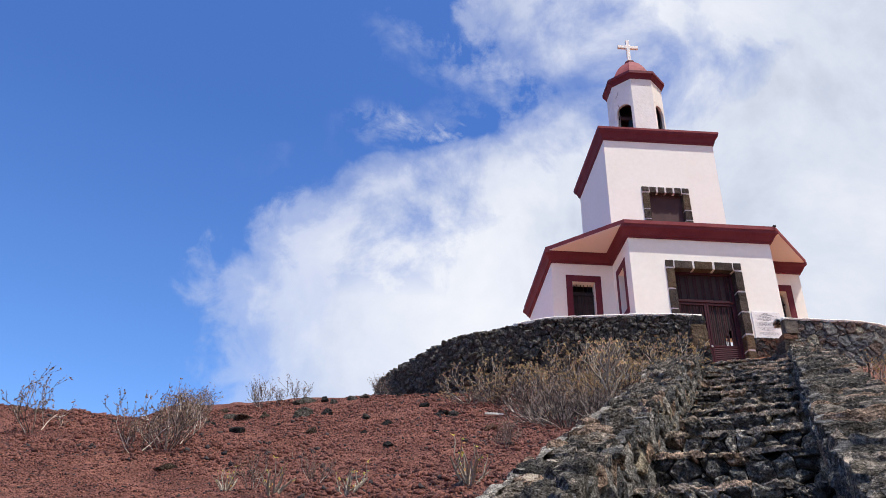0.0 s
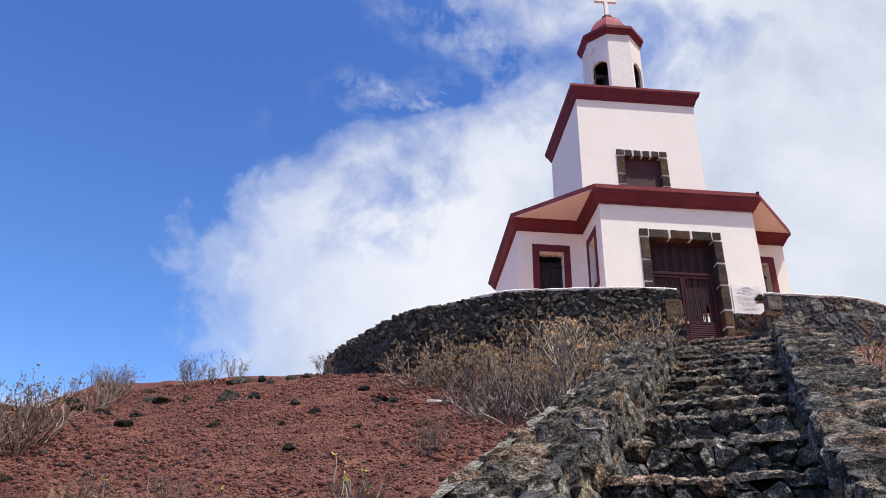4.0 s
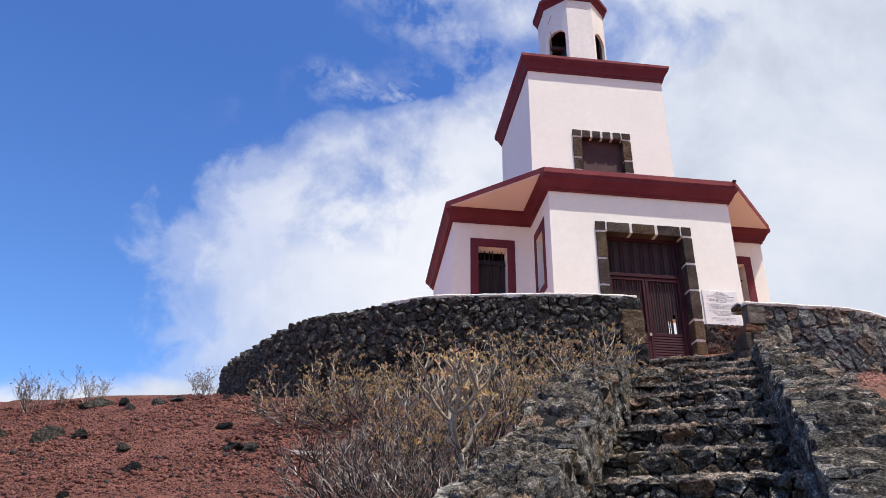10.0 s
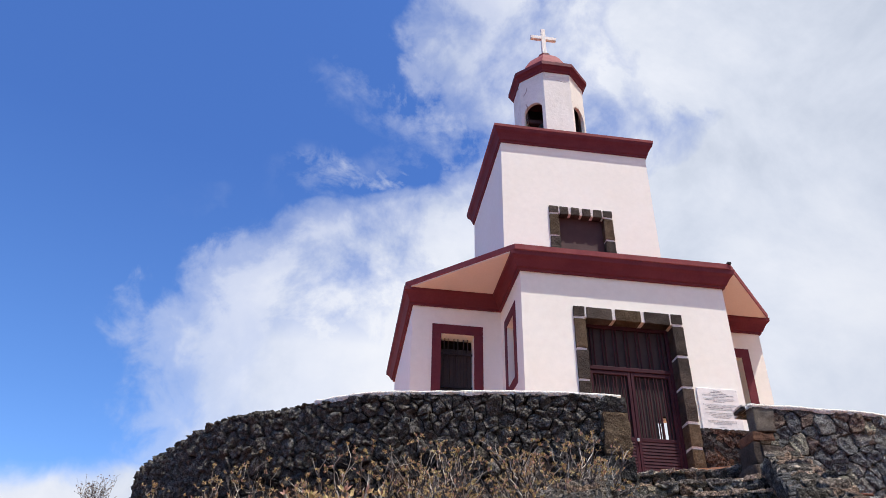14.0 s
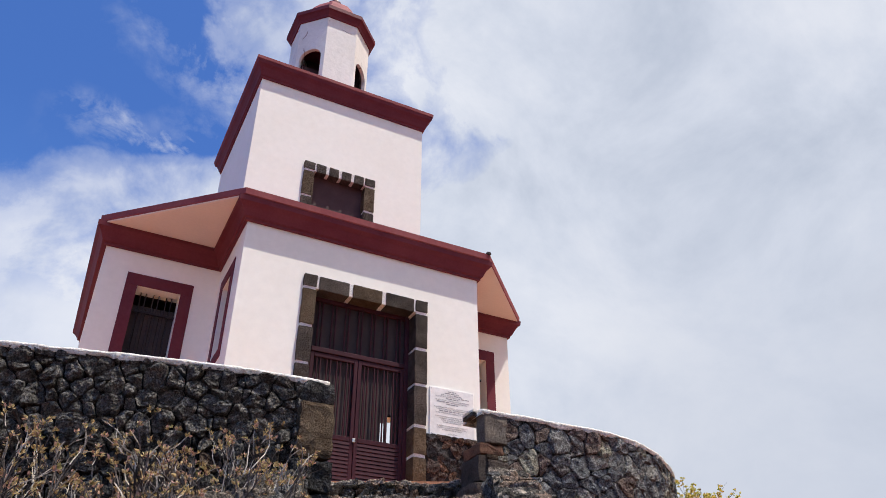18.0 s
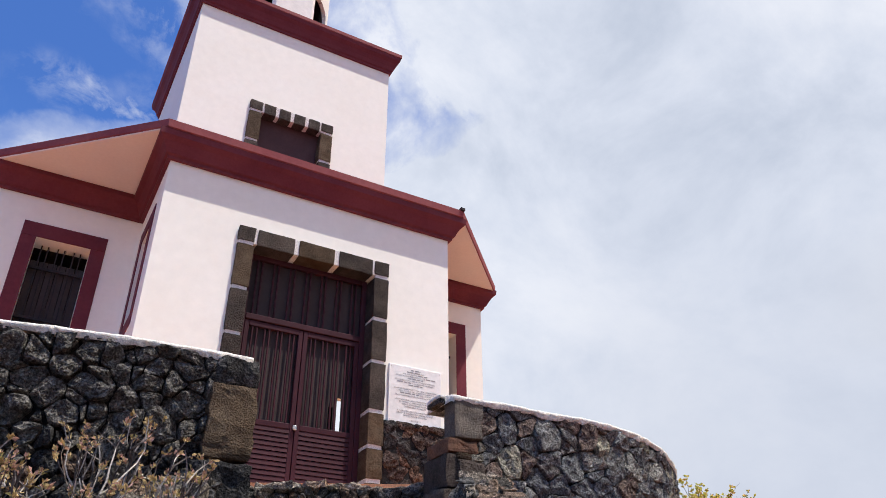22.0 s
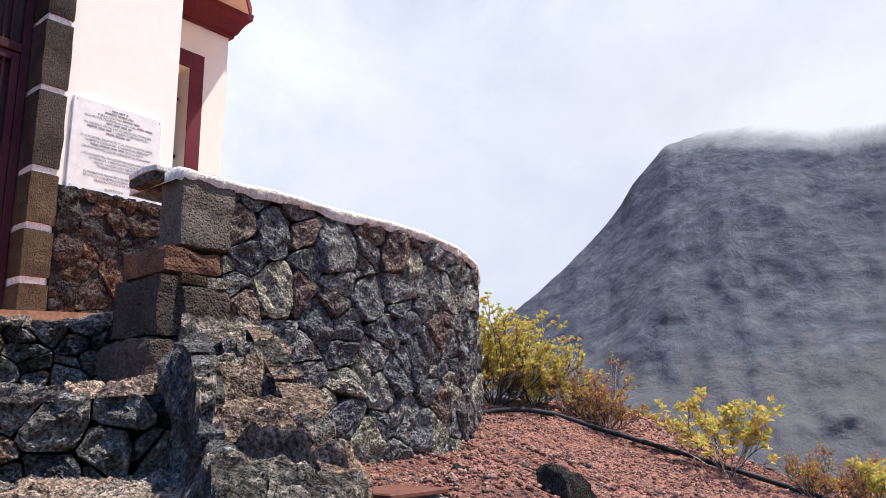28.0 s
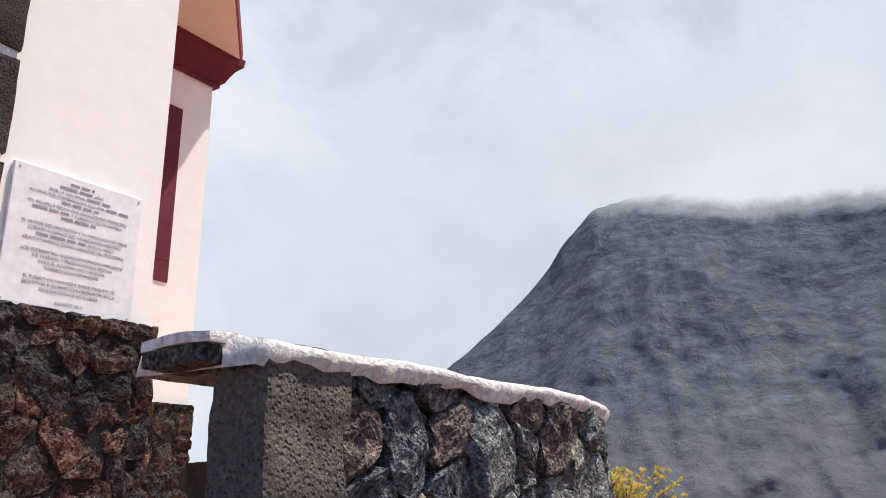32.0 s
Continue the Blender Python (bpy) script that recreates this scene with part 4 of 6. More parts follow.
# ---- bell tower ----
tower = thing("bell_tower", (CX, CY, FLOOR_Z), "white bell tower on a cross plan with oxide red cornices", "bell tower")
A, B = 2.128, 3.94           # half width of an arm, reach of the front arm
X0, X1, Y0, Y1 = CX - A, CX + A, CY - A, CY + A
XL, XR, YF, YB = CX - 4.075, CX + 3.875, CY - B, CY + B
WZ1, THICK = 13.62, 0.34
WIN = (11.60, 12.96)         # window sill and head
cross_plan = [(X0, YF), (X1, YF), (X1, Y0), (XR, Y0), (XR, Y1), (X1, Y1), (X1, YB), (X0, YB), (X0, Y1), (XL, Y1), (XL, Y0), (X0, Y0)]
DOOR = (8.64, 10.40, 9.36, 12.62)
HOLES = {0: [(DOOR[0] - X0 - 0.05, DOOR[1] - X0 + 0.05, DOOR[2], DOOR[3] + 0.05)],
         1: [(0.62, 1.22, *WIN)], 2: [(0.55, 1.21, *WIN)], 4: [(0.55, 1.21, *WIN)], 6: [(1.5, 2.75, 10.2, 12.6)],
         8: [(0.55, 1.21, *WIN)], 10: [(0.63, 1.34, *WIN)], 11: [(0.52, 1.12, *WIN)]}
for k in range(12):
    a, b = cross_plan[k], cross_plan[(k + 1) % 12]
    part("wall", wall_box(a, b, THICK, FLOOR_Z - 0.3, WZ1 + 0.2, HOLES.get(k, ())), M_WHITE, tower)
    # thin dark sheets put the indoor shade into the inner wall faces
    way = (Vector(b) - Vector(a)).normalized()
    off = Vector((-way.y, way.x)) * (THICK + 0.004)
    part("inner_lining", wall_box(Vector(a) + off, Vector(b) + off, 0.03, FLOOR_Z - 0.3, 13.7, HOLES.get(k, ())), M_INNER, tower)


def framed_window(k, hole):
    """A painted band round an opening and the iron grille in it."""
    a, b = Vector(cross_plan[k]), Vector(cross_plan[(k + 1) % 12])
    t = (b - a).normalized()
    out = Vector((t.y, -t.x))
    s0, s1, z0, z1 = hole

    def put(name, sa, sb, da, db, za, zb, m, parent, bev=0.004):
        vs, fs = box(sa, sb, da, db, za, zb, bev)
        return part(name, ([(a.x + t.x * s + out.x * d, a.y + t.y * s + out.y * d, z) for s, d, z in vs], fs), m, parent)

    w = 0.195
    frame_ob = put("window", s0 - w, s1 + w, -0.002, 0.014, z1, z1 + 0.22, M_RED, tower)
    put("frame", s0 - w, s0, -0.002, 0.014, z0, z1 - 0.002, M_RED, frame_ob)
    put("frame", s1, s1 + w, -0.002, 0.014, z0, z1 - 0.002, M_RED, frame_ob)
    put("frame", s0 - w, s1 + w, -0.002, 0.014, z0 - 0.2, z0 - 0.002, M_RED, frame_ob)
    for f in range(6):
        a0, a1 = s0 + (s1 - s0) * f / 6, s0 + (s1 - s0) * (f + 1) / 6
        put("board", a0 + 0.003, a1 - 0.003, -0.31, -0.285, z0, z1 - 0.22, M_BACK, frame_ob)
    for f in (0.14, 0.26, 0.44, 0.56, 0.74, 0.86):
        s = s0 + (s1 - s0) * f
        put("bar", s - 0.009, s + 0.009, -0.235, -0.217, z0, z1, M_IRON, frame_ob, 0.003)
    for z in (z0 + 0.25, z1 - 0.36):
        put("bar", s0, s1, -0.245, -0.207, z - 0.02, z + 0.02, M_IRON, frame_ob, 0.003)


for k in (1, 2, 10, 11, 6):
    framed_window(k, HOLES[k][0])

# moulded cornice round the cross and the eight-sided roof slab
part("cornice", sweep(cross_plan, [(0.0, 13.58), (0.05, 13.58), (0.05, 13.625), (0.085, 13.64), (0.11, 13.70), (0.155, 13.78), (0.215, 13.84), (0.225, 13.925), (-0.05, 13.925)]), M_RED, tower, "dark red cavetto cornice")
EL, ER, F8, D8 = 4.25, 4.10, 4.17, 2.27
octagon = [(CX - D8, CY - F8), (CX + D8, CY - F8), (CX + ER, CY - D8), (CX + ER, CY + D8), (CX + D8, CY + F8), (CX - D8, CY + F8), (CX - EL, CY + D8), (CX - EL, CY - D8)]
part("roof", sweep(octagon, [(0.0, 13.929), (0.0, 13.935), (0.014, 13.94), (0.022, 14.05), (-0.04, 14.07)], cap=True), M_RED2, tower, "faded red flat roof edge")
for k in range(4):
    a, b = Vector(octagon[(2 * k + 1) % 8]), Vector(octagon[(2 * k + 2) % 8])
    m = Vector((math.copysign(A + 0.1, a.x - CX) + CX, math.copysign(A + 0.1, a.y - CY) + CY))
    c = (a + b + m) / 3
    tri = [c + (q - c) * 0.992 for q in (a, b, m)]
    vs = [(q.x, q.y, z) for z in (13.905, 13.927) for q in tri]
    part("soffit", (vs, [(2, 1, 0), (3, 4, 5), (0, 1, 4, 3), (1, 2, 5, 4), (2, 0, 3, 5)]), M_CREAM, tower, "cream soffit with bounce light in its colour")
part("drip_spout", box(CX + D8 - 0.05, CX + D8 + 0.03, CY - F8 - 0.05, CY - F8 + 0.03, 14.04, 14.10, 0.01), M_IRON, tower)
# ceilings take the same dark indoor shade colour
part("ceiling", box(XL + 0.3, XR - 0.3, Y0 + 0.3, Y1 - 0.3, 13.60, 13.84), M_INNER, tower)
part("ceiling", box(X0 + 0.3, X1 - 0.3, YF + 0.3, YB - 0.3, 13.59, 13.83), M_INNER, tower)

# upper storey
T = 1.95
sq = [(CX - T, CY - T + 0.1), (CX + T, CY - T + 0.1), (CX + T, CY + T), (CX - T, CY + T)]
TF = CY - T + 0.1
for k in range(4):
    holes = {0: [(8.94 - sq[0][0], 10.14 - sq[0][0], 15.25, 16.64)], 3: [(1.75, 2.2, 13.95, 15.02)]}.get(k, ())
    part("wall", wall_box(sq[k], sq[(k + 1) % 4], 0.3, 13.9, 18.95, holes), M_WHITE, tower)
part("cornice", sweep(sq, [(0.0, 18.73), (0.035, 18.73), (0.035, 18.775), (0.06, 18.80), (0.08, 18.88), (0.12, 18.97), (0.175, 19.04), (0.19, 19.10), (0.19, 19.115), (-0.3, 19.115)]), M_RED, tower, "dark red cavetto cornice")
part("roof", sweep(sq, [(0.19, 19.118), (0.2, 19.125), (0.205, 19.20), (0.15, 19.225)], cap=True), M_RED2, tower, "faded red flat roof edge")
part("shutter", box(8.97, 10.12, TF + 0.16, TF + 0.2, 15.2, 16.65), M_SHUT, tower, "brown boarded upper window")
part("shutter", box(CX - T + 0.16, CX - T + 0.2, CY - 0.3, CY + 0.25, 13.95, 15.05), M_SHUT, tower)


def stone_band(x0, x1, z0, z1, y, jamb, head, joints, heads, seed, depth):
    """Tuff blocks with white mortar joints round an opening: outer edges x0, x1, z1."""
    rng = random.Random(seed)
    for side in (0, 1):
        z = z1 - head
        xa, xb = (x0, x0 + jamb) if side == 0 else (x1 - jamb, x1)
        part("mortar", box(xa + 0.016, xb - 0.016, y - 0.030, y + depth - 0.02, z0, z1 + 0.004, 0.006), M_MORTAR, tower, "white mortar joints")
        for k in range(len(joints) - 1):
            zb, zt = joints[k] + 0.030, joints[k + 1] - 0.026
            low = k < 2 and z0 < 12
            part("frame_stone", rough_block(xa, xb, y - 0.05, y + depth, zb, zt, 0.008, rng.random() * 40, 0.04, 12, 0.05), M_TUFF if low or rng.random() < 0.3 else M_TUFFG, tower)
        part("frame_stone", rough_block(xa, xb, y - 0.05, y + depth, z1 - head + 0.034, z1, 0.008, rng.random() * 40, 0.04, 12, 0.05), M_TUFFG, tower)
    part("mortar", box(x0 + jamb - 0.02, x1 - jamb + 0.02, y - 0.030, y + depth - 0.03, z1 - head + 0.012, z1 + 0.002, 0.005), M_MORTAR, tower, "white mortar joints")
    w = (x1 - x0 - 2 * jamb) / heads
    for k in range(heads):
        xa, xb = x0 + jamb + k * w + 0.035, x0 + jamb + (k + 1) * w - 0.035
        part("frame_stone", rough_block(xa, xb, y - 0.05, y + depth, z1 - head, z1, 0.008, rng.random() * 40, 0.04, 12, 0.05), M_TUFF if k == heads // 2 and heads == 3 else M_TUFFG, tower)


stone_band(8.413, 10.629, 9.32, 12.862, YF, 0.225, 0.245, (9.36, 9.73, 10.16, 10.63, 11.32, 11.95, 12.617), 3, 4, 0.37)
stone_band(8.722, 10.33, 15.2, 16.83, TF, 0.235, 0.22, (15.2, 15.56, 15.95, 16.61), 4, 8, 0.16)
# rough stone plinth beside the door
rngp = random.Random(77)
part("plinth", box(10.63, X1 + 0.03, YF - 0.035, YF - 0.001, FLOOR_Z - 0.2, 10.54), M_DARK, tower)
for c in cells_of(10.635, X1 + 0.04, FLOOR_Z - 0.05, 10.55, 0.215, 78, 0.8):
    part("plinth_stone", cell_stone(c, lambda s, z, d: (s, YF - 0.04 - d, z), 0.02, 0.0015, rngp, 0.03, 0.4, 0.02, 0.05), M_PLINTH, tower)
part("plinth", box(X1 + 0.02, XR + 0.02, Y0 - 0.035, Y0 - 0.001, FLOOR_Z - 0.2, 10.3), M_DARK, tower)
for c in cells_of(X1 + 0.05, XR + 0.03, FLOOR_Z - 0.05, 10.3, 0.2, 79, 0.8):
    part("plinth_stone", cell_stone(c, lambda s, z, d: (s, Y0 - 0.04 - d, z), 0.02, 0.0015, rngp, 0.03, 0.4, 0.02, 0.05), M_PLINTH, tower)

# lantern
def ngon(r, n=8, turn=math.pi / 8):
    """Corners of a regular polygon whose flat sides lie r from the middle."""
    q = r / math.cos(math.pi / n)
    return [(CX + q * math.cos(turn + 2 * math.pi * k / n), CY + q * math.sin(turn + 2 * math.pi * k / n)) for k in range(n)]


LR, LZ0, LZ1 = 0.97, 19.2, 22.56
ring8 = ngon(LR)
for k in range(8):
    a, b = Vector(ring8[k]), Vector(ring8[(k + 1) % 8])
    mid = (a + b) / 2 - Vector((CX, CY))
    t = (b - a).normalized()
    inward = Vector((-t.y, t.x))
    L = (b - a).length
    if abs(abs(mid.x) - abs(mid.y)) < 0.1:
        # a wall with a round-headed opening
        half, spring, n = 0.3, 21.08, 10
        arc = [(L / 2 + half * math.cos(math.pi * i / n), spring + half * math.sin(math.pi * i / n)) for i in range(n + 1)]
        hole = [(L / 2 + half, 19.75)] + arc + [(L / 2 - half, 19.75)]
        outer = []
        for s, z in hole:
            if z <= 19.76:
                outer.append((L if s > L / 2 else 0, LZ0))
            else:
                ang = math.atan2(z - spring, s - L / 2)
                outer.append((L / 2 + (L / 2) * max(-1, min(1, 1.6 * math.cos(ang))), LZ1 if math.sin(ang) > 0.5 else spring + (LZ1 - spring) * max(0, math.sin(ang)) * 2))
        vs, fs = [], []
        for d in (0.0, 0.09):
            for s, z in hole + outer:
                q = a + t * s + inward * d
                vs.append((q.x, q.y, z))
        m = len(hole)
        for base in (0, 2 * m):
            for i in range(m - 1):
                fs.append((base + i, base + i + 1, base + m + i + 1, base + m + i))
            fs.append((base + 0, base + m, base + 2 * m - 1, base + m - 1))
        for i in range(m):
            j = (i + 1) % m
            fs.append((i, j, 2 * m + j, 2 * m + i))
        part("lantern_wall", (vs, fs), M_OLD, tower, "cracked white lantern wall with a round-headed opening")
    else:
        part("lantern_wall", wall_box(a, b, 0.2, LZ0, LZ1), M_OLD, tower)
# added dark plates and floor colour in the shade seen through the openings
for k in range(8):
    a, b = Vector(ring8[k]), Vector(ring8[(k + 1) % 8])
    mid = (a + b) / 2 - Vector((CX, CY))
    if abs(abs(mid.x) - abs(mid.y)) > 0.1:
        off = mid.normalized() * 0.205
        part("inner_lining", wall_box(a - off, b - off, 0.02, LZ0, LZ1 - 0.1), M_BACK, tower)
part("lantern_floor", sweep(ngon(LR - 0.21), [(0.0, 19.22), (0.0, 19.26)], cap=True), M_BACK, tower)
part("lantern_cornice", sweep(ring8, [(0.0, 22.45), (0.03, 22.45), (0.05, 22.51), (0.11, 22.60), (0.15, 22.64), (0.15, 22.76), (0.05, 22.80)], cap=True), M_RED, tower, "dark red lantern cornice")
vs, fs = [], []
dome = [(0.99, 22.78), (0.86, 22.84), (0.82, 23.0), (0.75, 23.22), (0.64, 23.46), (0.50, 23.70), (0.34, 23.90), (0.19, 24.02)]
for r, z in dome:
    vs += [(x, y, z) for x, y in ngon(r)]
for i in range(len(dome) - 1):
    for k in range(8):
        fs.append((i * 8 + k, i * 8 + (k + 1) % 8, (i + 1) * 8 + (k + 1) % 8, (i + 1) * 8 + k))
fs.append(tuple((len(dome) - 1) * 8 + k for k in range(8)))
part("dome", (vs, fs), M_RED2, tower, "eight-sided faded red cupola")
part("finial", sweep(ngon(0.13), [(0.0, 24.00), (0.08, 24.04), (0.07, 24.14), (0.0, 24.20), (-0.06, 24.23)], cap=True), M_RED, tower)
holy = part("cross", box(CX - 0.07, CX + 0.07, CY - 0.06, CY + 0.06, 24.22, 25.40, 0.012), M_WHITE, tower, "white masonry cross")
part("cross_arm", box(CX - 0.42, CX + 0.42, CY - 0.055, CY + 0.055, 24.93, 25.08, 0.012), M_WHITE, holy)
# bell
vs, fs = [], []
bell = [(0.0, 20.95), (0.12, 20.93), (0.2, 20.85), (0.235, 20.65), (0.28, 20.4), (0.37, 20.2), (0.40, 20.12), (0.36, 20.13)]
for r, z in bell:
    vs += [(CX - 0.25 + r * math.cos(q), CY - 0.3 + r * math.sin(q), z) for q in np.linspace(0, 2 * math.pi, 20, endpoint=False)]
for i in range(len(bell) - 1):
    for k in range(20):
        fs.append((i * 20 + k, i * 20 + (k + 1) % 20, (i + 1) * 20 + (k + 1) % 20, (i + 1) * 20 + k))
bell_ob = part("bell", (vs, fs), M_BELL, tower, "green-black bronze bell", True)
part("yoke", box(CX - 0.8, CX + 0.4, CY - 0.36, CY - 0.24, 20.92, 21.08, 0.02), M_SHUT, bell_ob)

# entrance gate
gate = part("gate", join(box(8.64, 8.71, YF + 0.2, YF + 0.26, 9.38, 12.62, 0.006), box(10.33, 10.40, YF + 0.2, YF + 0.26, 9.38, 12.62, 0.006), box(8.71, 10.33, YF + 0.2, YF + 0.26, 12.55, 12.62, 0.006), box(8.71, 10.33, YF + 0.19, YF + 0.27, 11.66, 11.74, 0.008)), M_GATE, tower, "maroon metal double gate with grilles")
for k in range(14):
    x = 8.71 + 1.62 * (k // 2 + 0.5) / 7 + (0.032 if k % 2 else -0.032)
    part("bar", box(x - 0.012, x + 0.012, YF + 0.215, YF + 0.242, 11.74, 12.55, 0.004), M_GATE, gate)
for x0, x1 in ((8.715, 9.512), (9.522, 10.325)):
    leaf = part("gate_leaf", join(box(x0, x0 + 0.06, YF + 0.205, YF + 0.255, 9.40, 11.65, 0.005), box(x1 - 0.06, x1, YF + 0.205, YF + 0.255, 9.40, 11.65, 0.005), box(x0 + 0.06, x1 - 0.06, YF + 0.205, YF + 0.255, 11.58, 11.65, 0.005), box(x0 + 0.06, x1 - 0.06, YF + 0.205, YF + 0.255, 10.30, 10.37, 0.005), box(x0 + 0.06, x1 - 0.06, YF + 0.205, YF + 0.255, 9.40, 9.47, 0.005)), M_GATE, gate)
    for k in range(8):
        x = x0 + 0.06 + (x1 - x0 - 0.12) * (k // 2 + 0.5) / 4 + (0.03 if k % 2 else -0.03)
        part("bar", box(x - 0.011, x + 0.011, YF + 0.215, YF + 0.24, 10.37, 11.58, 0.004), M_GATE, leaf)
    for k in range(14):
        z = 9.47 + 0.83 * k / 14
        vs, fs = box(x0 + 0.06, x1 - 0.06, YF + 0.212, YF + 0.24, z + 0.004, z + 0.054)
        vs = [(x, y - (0.007 if q < z + 0.03 else -0.002), q) for x, y, q in vs]
        part("louvre", (vs, fs), M_GATE, leaf)
part("backing", wall_box((8.7, YF + 0.275), (10.34, YF + 0.275), 0.02, 9.4, 12.6, [(1.27, 1.335, 10.38, 10.70), (1.385, 1.45, 10.38, 10.84)]), M_BACK, gate, "dark brown sheet behind the bars")
lock = part("padlock", box(9.485, 9.535, YF + 0.17, YF + 0.195, 10.29, 10.35, 0.006), M_STEEL, gate, "small steel padlock")


# ---- far cliff ----
def build_mountain():
    vs, fs = [], []
    azs, rows = np.linspace(40, 175, 520), 130
    for a in azs:
        # crest height seen from the terrace, in degrees
        crest = float(np.interp(a, [40, 52, 57, 60.5, 63.1, 65.4, 67.7, 71.4, 75.4, 79, 82.5, 88, 95, 120, 150, 175], [1.0, 4.5, 8.4, 11.2, 13.7, 16.5, 18.6, 20.0, 19.9, 19.2, 18.6, 18.8, 19.5, 20, 19, 16]))
        for r in range(rows):
            f = r / (rows - 1)
            dist = 900 + 700 * f ** 1.15
            d = Vector((math.sin(radians(a)), math.cos(radians(a)), 0))
            top = math.tan(radians(crest)) * 1600
            z = -70 + (top + 70) * f ** 1.45
            p = d * dist
            gully = noise.fractal(Vector((a * 0.16 + f * 0.5, f * 0.9, 3.0)), 0.85, 2.1, 6)
            ridge = noise.fractal(Vector((p.x * 0.006, p.y * 0.006, z * 0.004)), 0.9, 2.0, 5)
            rib = abs(noise.noise(Vector((a * 0.2 + f * 1.1, f * 1.3, 1.0))))
            fold = noise.fractal(Vector((a * 0.11, f * 2.2, 5.0)), 0.9, 2.1, 4)
            crag = noise.ridged_multi_fractal(Vector((a * 0.42 + f * 1.6, f * 3.2, 9.0)), 0.9, 2.1, 5, 1.0, 2.0)
            ledge = abs(noise.noise(Vector((a * 0.05, z * 0.022, 2.0))))
            dist += (rib * 45 + fold * 45 + ridge * 30 - crag * 7 + ledge * 6) * min(1, f * 4) * (1 - 0.4 * f)
            if f > 0.85:
                z += gully * 12
            q = d * dist
            vs.append((8 + q.x, 15 + q.y, z + 9))
    for i in range(len(azs) - 1):
        for r in range(rows - 1):
            k = i * rows + r
            fs.append((k, k + rows, k + rows + 1, k + 1))
    tagged(new("backdrop_cliff", mesh_of(vs, fs, M_ROCK, True)), "volcanic cliff under cloud with grey-blue haze in its colour", "mountain", kind="structure")


build_mountain()


def build_cloud_bank():
    """Cloud lying on the crest of the far cliff: a soft-edged sheet before it."""
    m = bpy.data.materials.new("cloud on the crest")
    m.use_nodes = True
    t = m.node_tree
    t.nodes.clear()
    co = t.nodes.new("ShaderNodeTexCoord").outputs["Object"]
    sep = t.nodes.new("ShaderNodeSeparateXYZ")
    t.links.new(co, sep.inputs[0])
    n = noise_node(t, co, 0.011, 8.0, 0.6, 0.6)
    az = math_node(t, "ARCTAN2", math_node(t, "SUBTRACT", sep.outputs[0], 8.0), math_node(t, "SUBTRACT", sep.outputs[1], 15.0))
    drop = math_node(t, "MULTIPLY", ramp_node(t, math_node(t, "DIVIDE", az, radians(180)), [(0.405, 0.0), (0.46, 1.0)]), 28.0)
    h = math_node(t, "ADD", math_node(t, "DIVIDE", math_node(t, "ADD", math_node(t, "SUBTRACT", sep.outputs[2], 292.0), drop), 62.0), math_node(t, "MULTIPLY", math_node(t, "SUBTRACT", n, 0.5), 0.85))
    lower = ramp_node(t, h, [(0.0, 0.0), (0.25, 0.35), (0.55, 1.0)], "EASE")
    upper = ramp_node(t, math_node(t, "DIVIDE", math_node(t, "SUBTRACT", sep.outputs[2], 370.0), 120.0), [(0.0, 1.0), (1.0, 0.0)], "EASE")
    em = t.nodes.new("ShaderNodeEmission")
    tone = noise_node(t, co, 0.004, 6.0, 0.6)
    t.links.new(ramp_node(t, tone, [(0.35, (0.66, 0.70, 0.80)), (0.65, (0.82, 0.85, 0.94))]), em.inputs[0])
    em.inputs[1].default_value = CLOUD_STRENGTH
    tr = t.nodes.new("ShaderNodeBsdfTransparent")
    mx = t.nodes.new("ShaderNodeMixShader")
    fade = ramp_node(t, math_node(t, "DIVIDE", az, radians(180)), [(0.30, 0.0), (0.39, 1.0)], "EASE")
    t.links.new(math_node(t, "MULTIPLY", math_node(t, "MULTIPLY", lower, upper), fade), mx.inputs[0])
    t.links.new(tr.outputs[0], mx.inputs[1])
    t.links.new(em.outputs[0], mx.inputs[2])
    out = t.nodes.new("ShaderNodeOutputMaterial")
    t.links.new(mx.outputs[0], out.inputs[0])
    vs, fs = [], []
    azs = np.linspace(52, 178, 60)
    for a in azs:
        for z in (250, 320, 410, 500):
            vs.append((8 + 860 * math.sin(radians(a)), 15 + 860 * math.cos(radians(a)), z))
    for i in range(len(azs) - 1):
        for r in range(3):
            fs.append((i * 4 + r, (i + 1) * 4 + r, (i + 1) * 4 + r + 1, i * 4 + r + 1))
    tagged(new("backdrop_cloud", mesh_of(vs, fs, m, True)), "pale cloud resting on the cliff crest", "cloud", kind="structure")


build_cloud_bank()


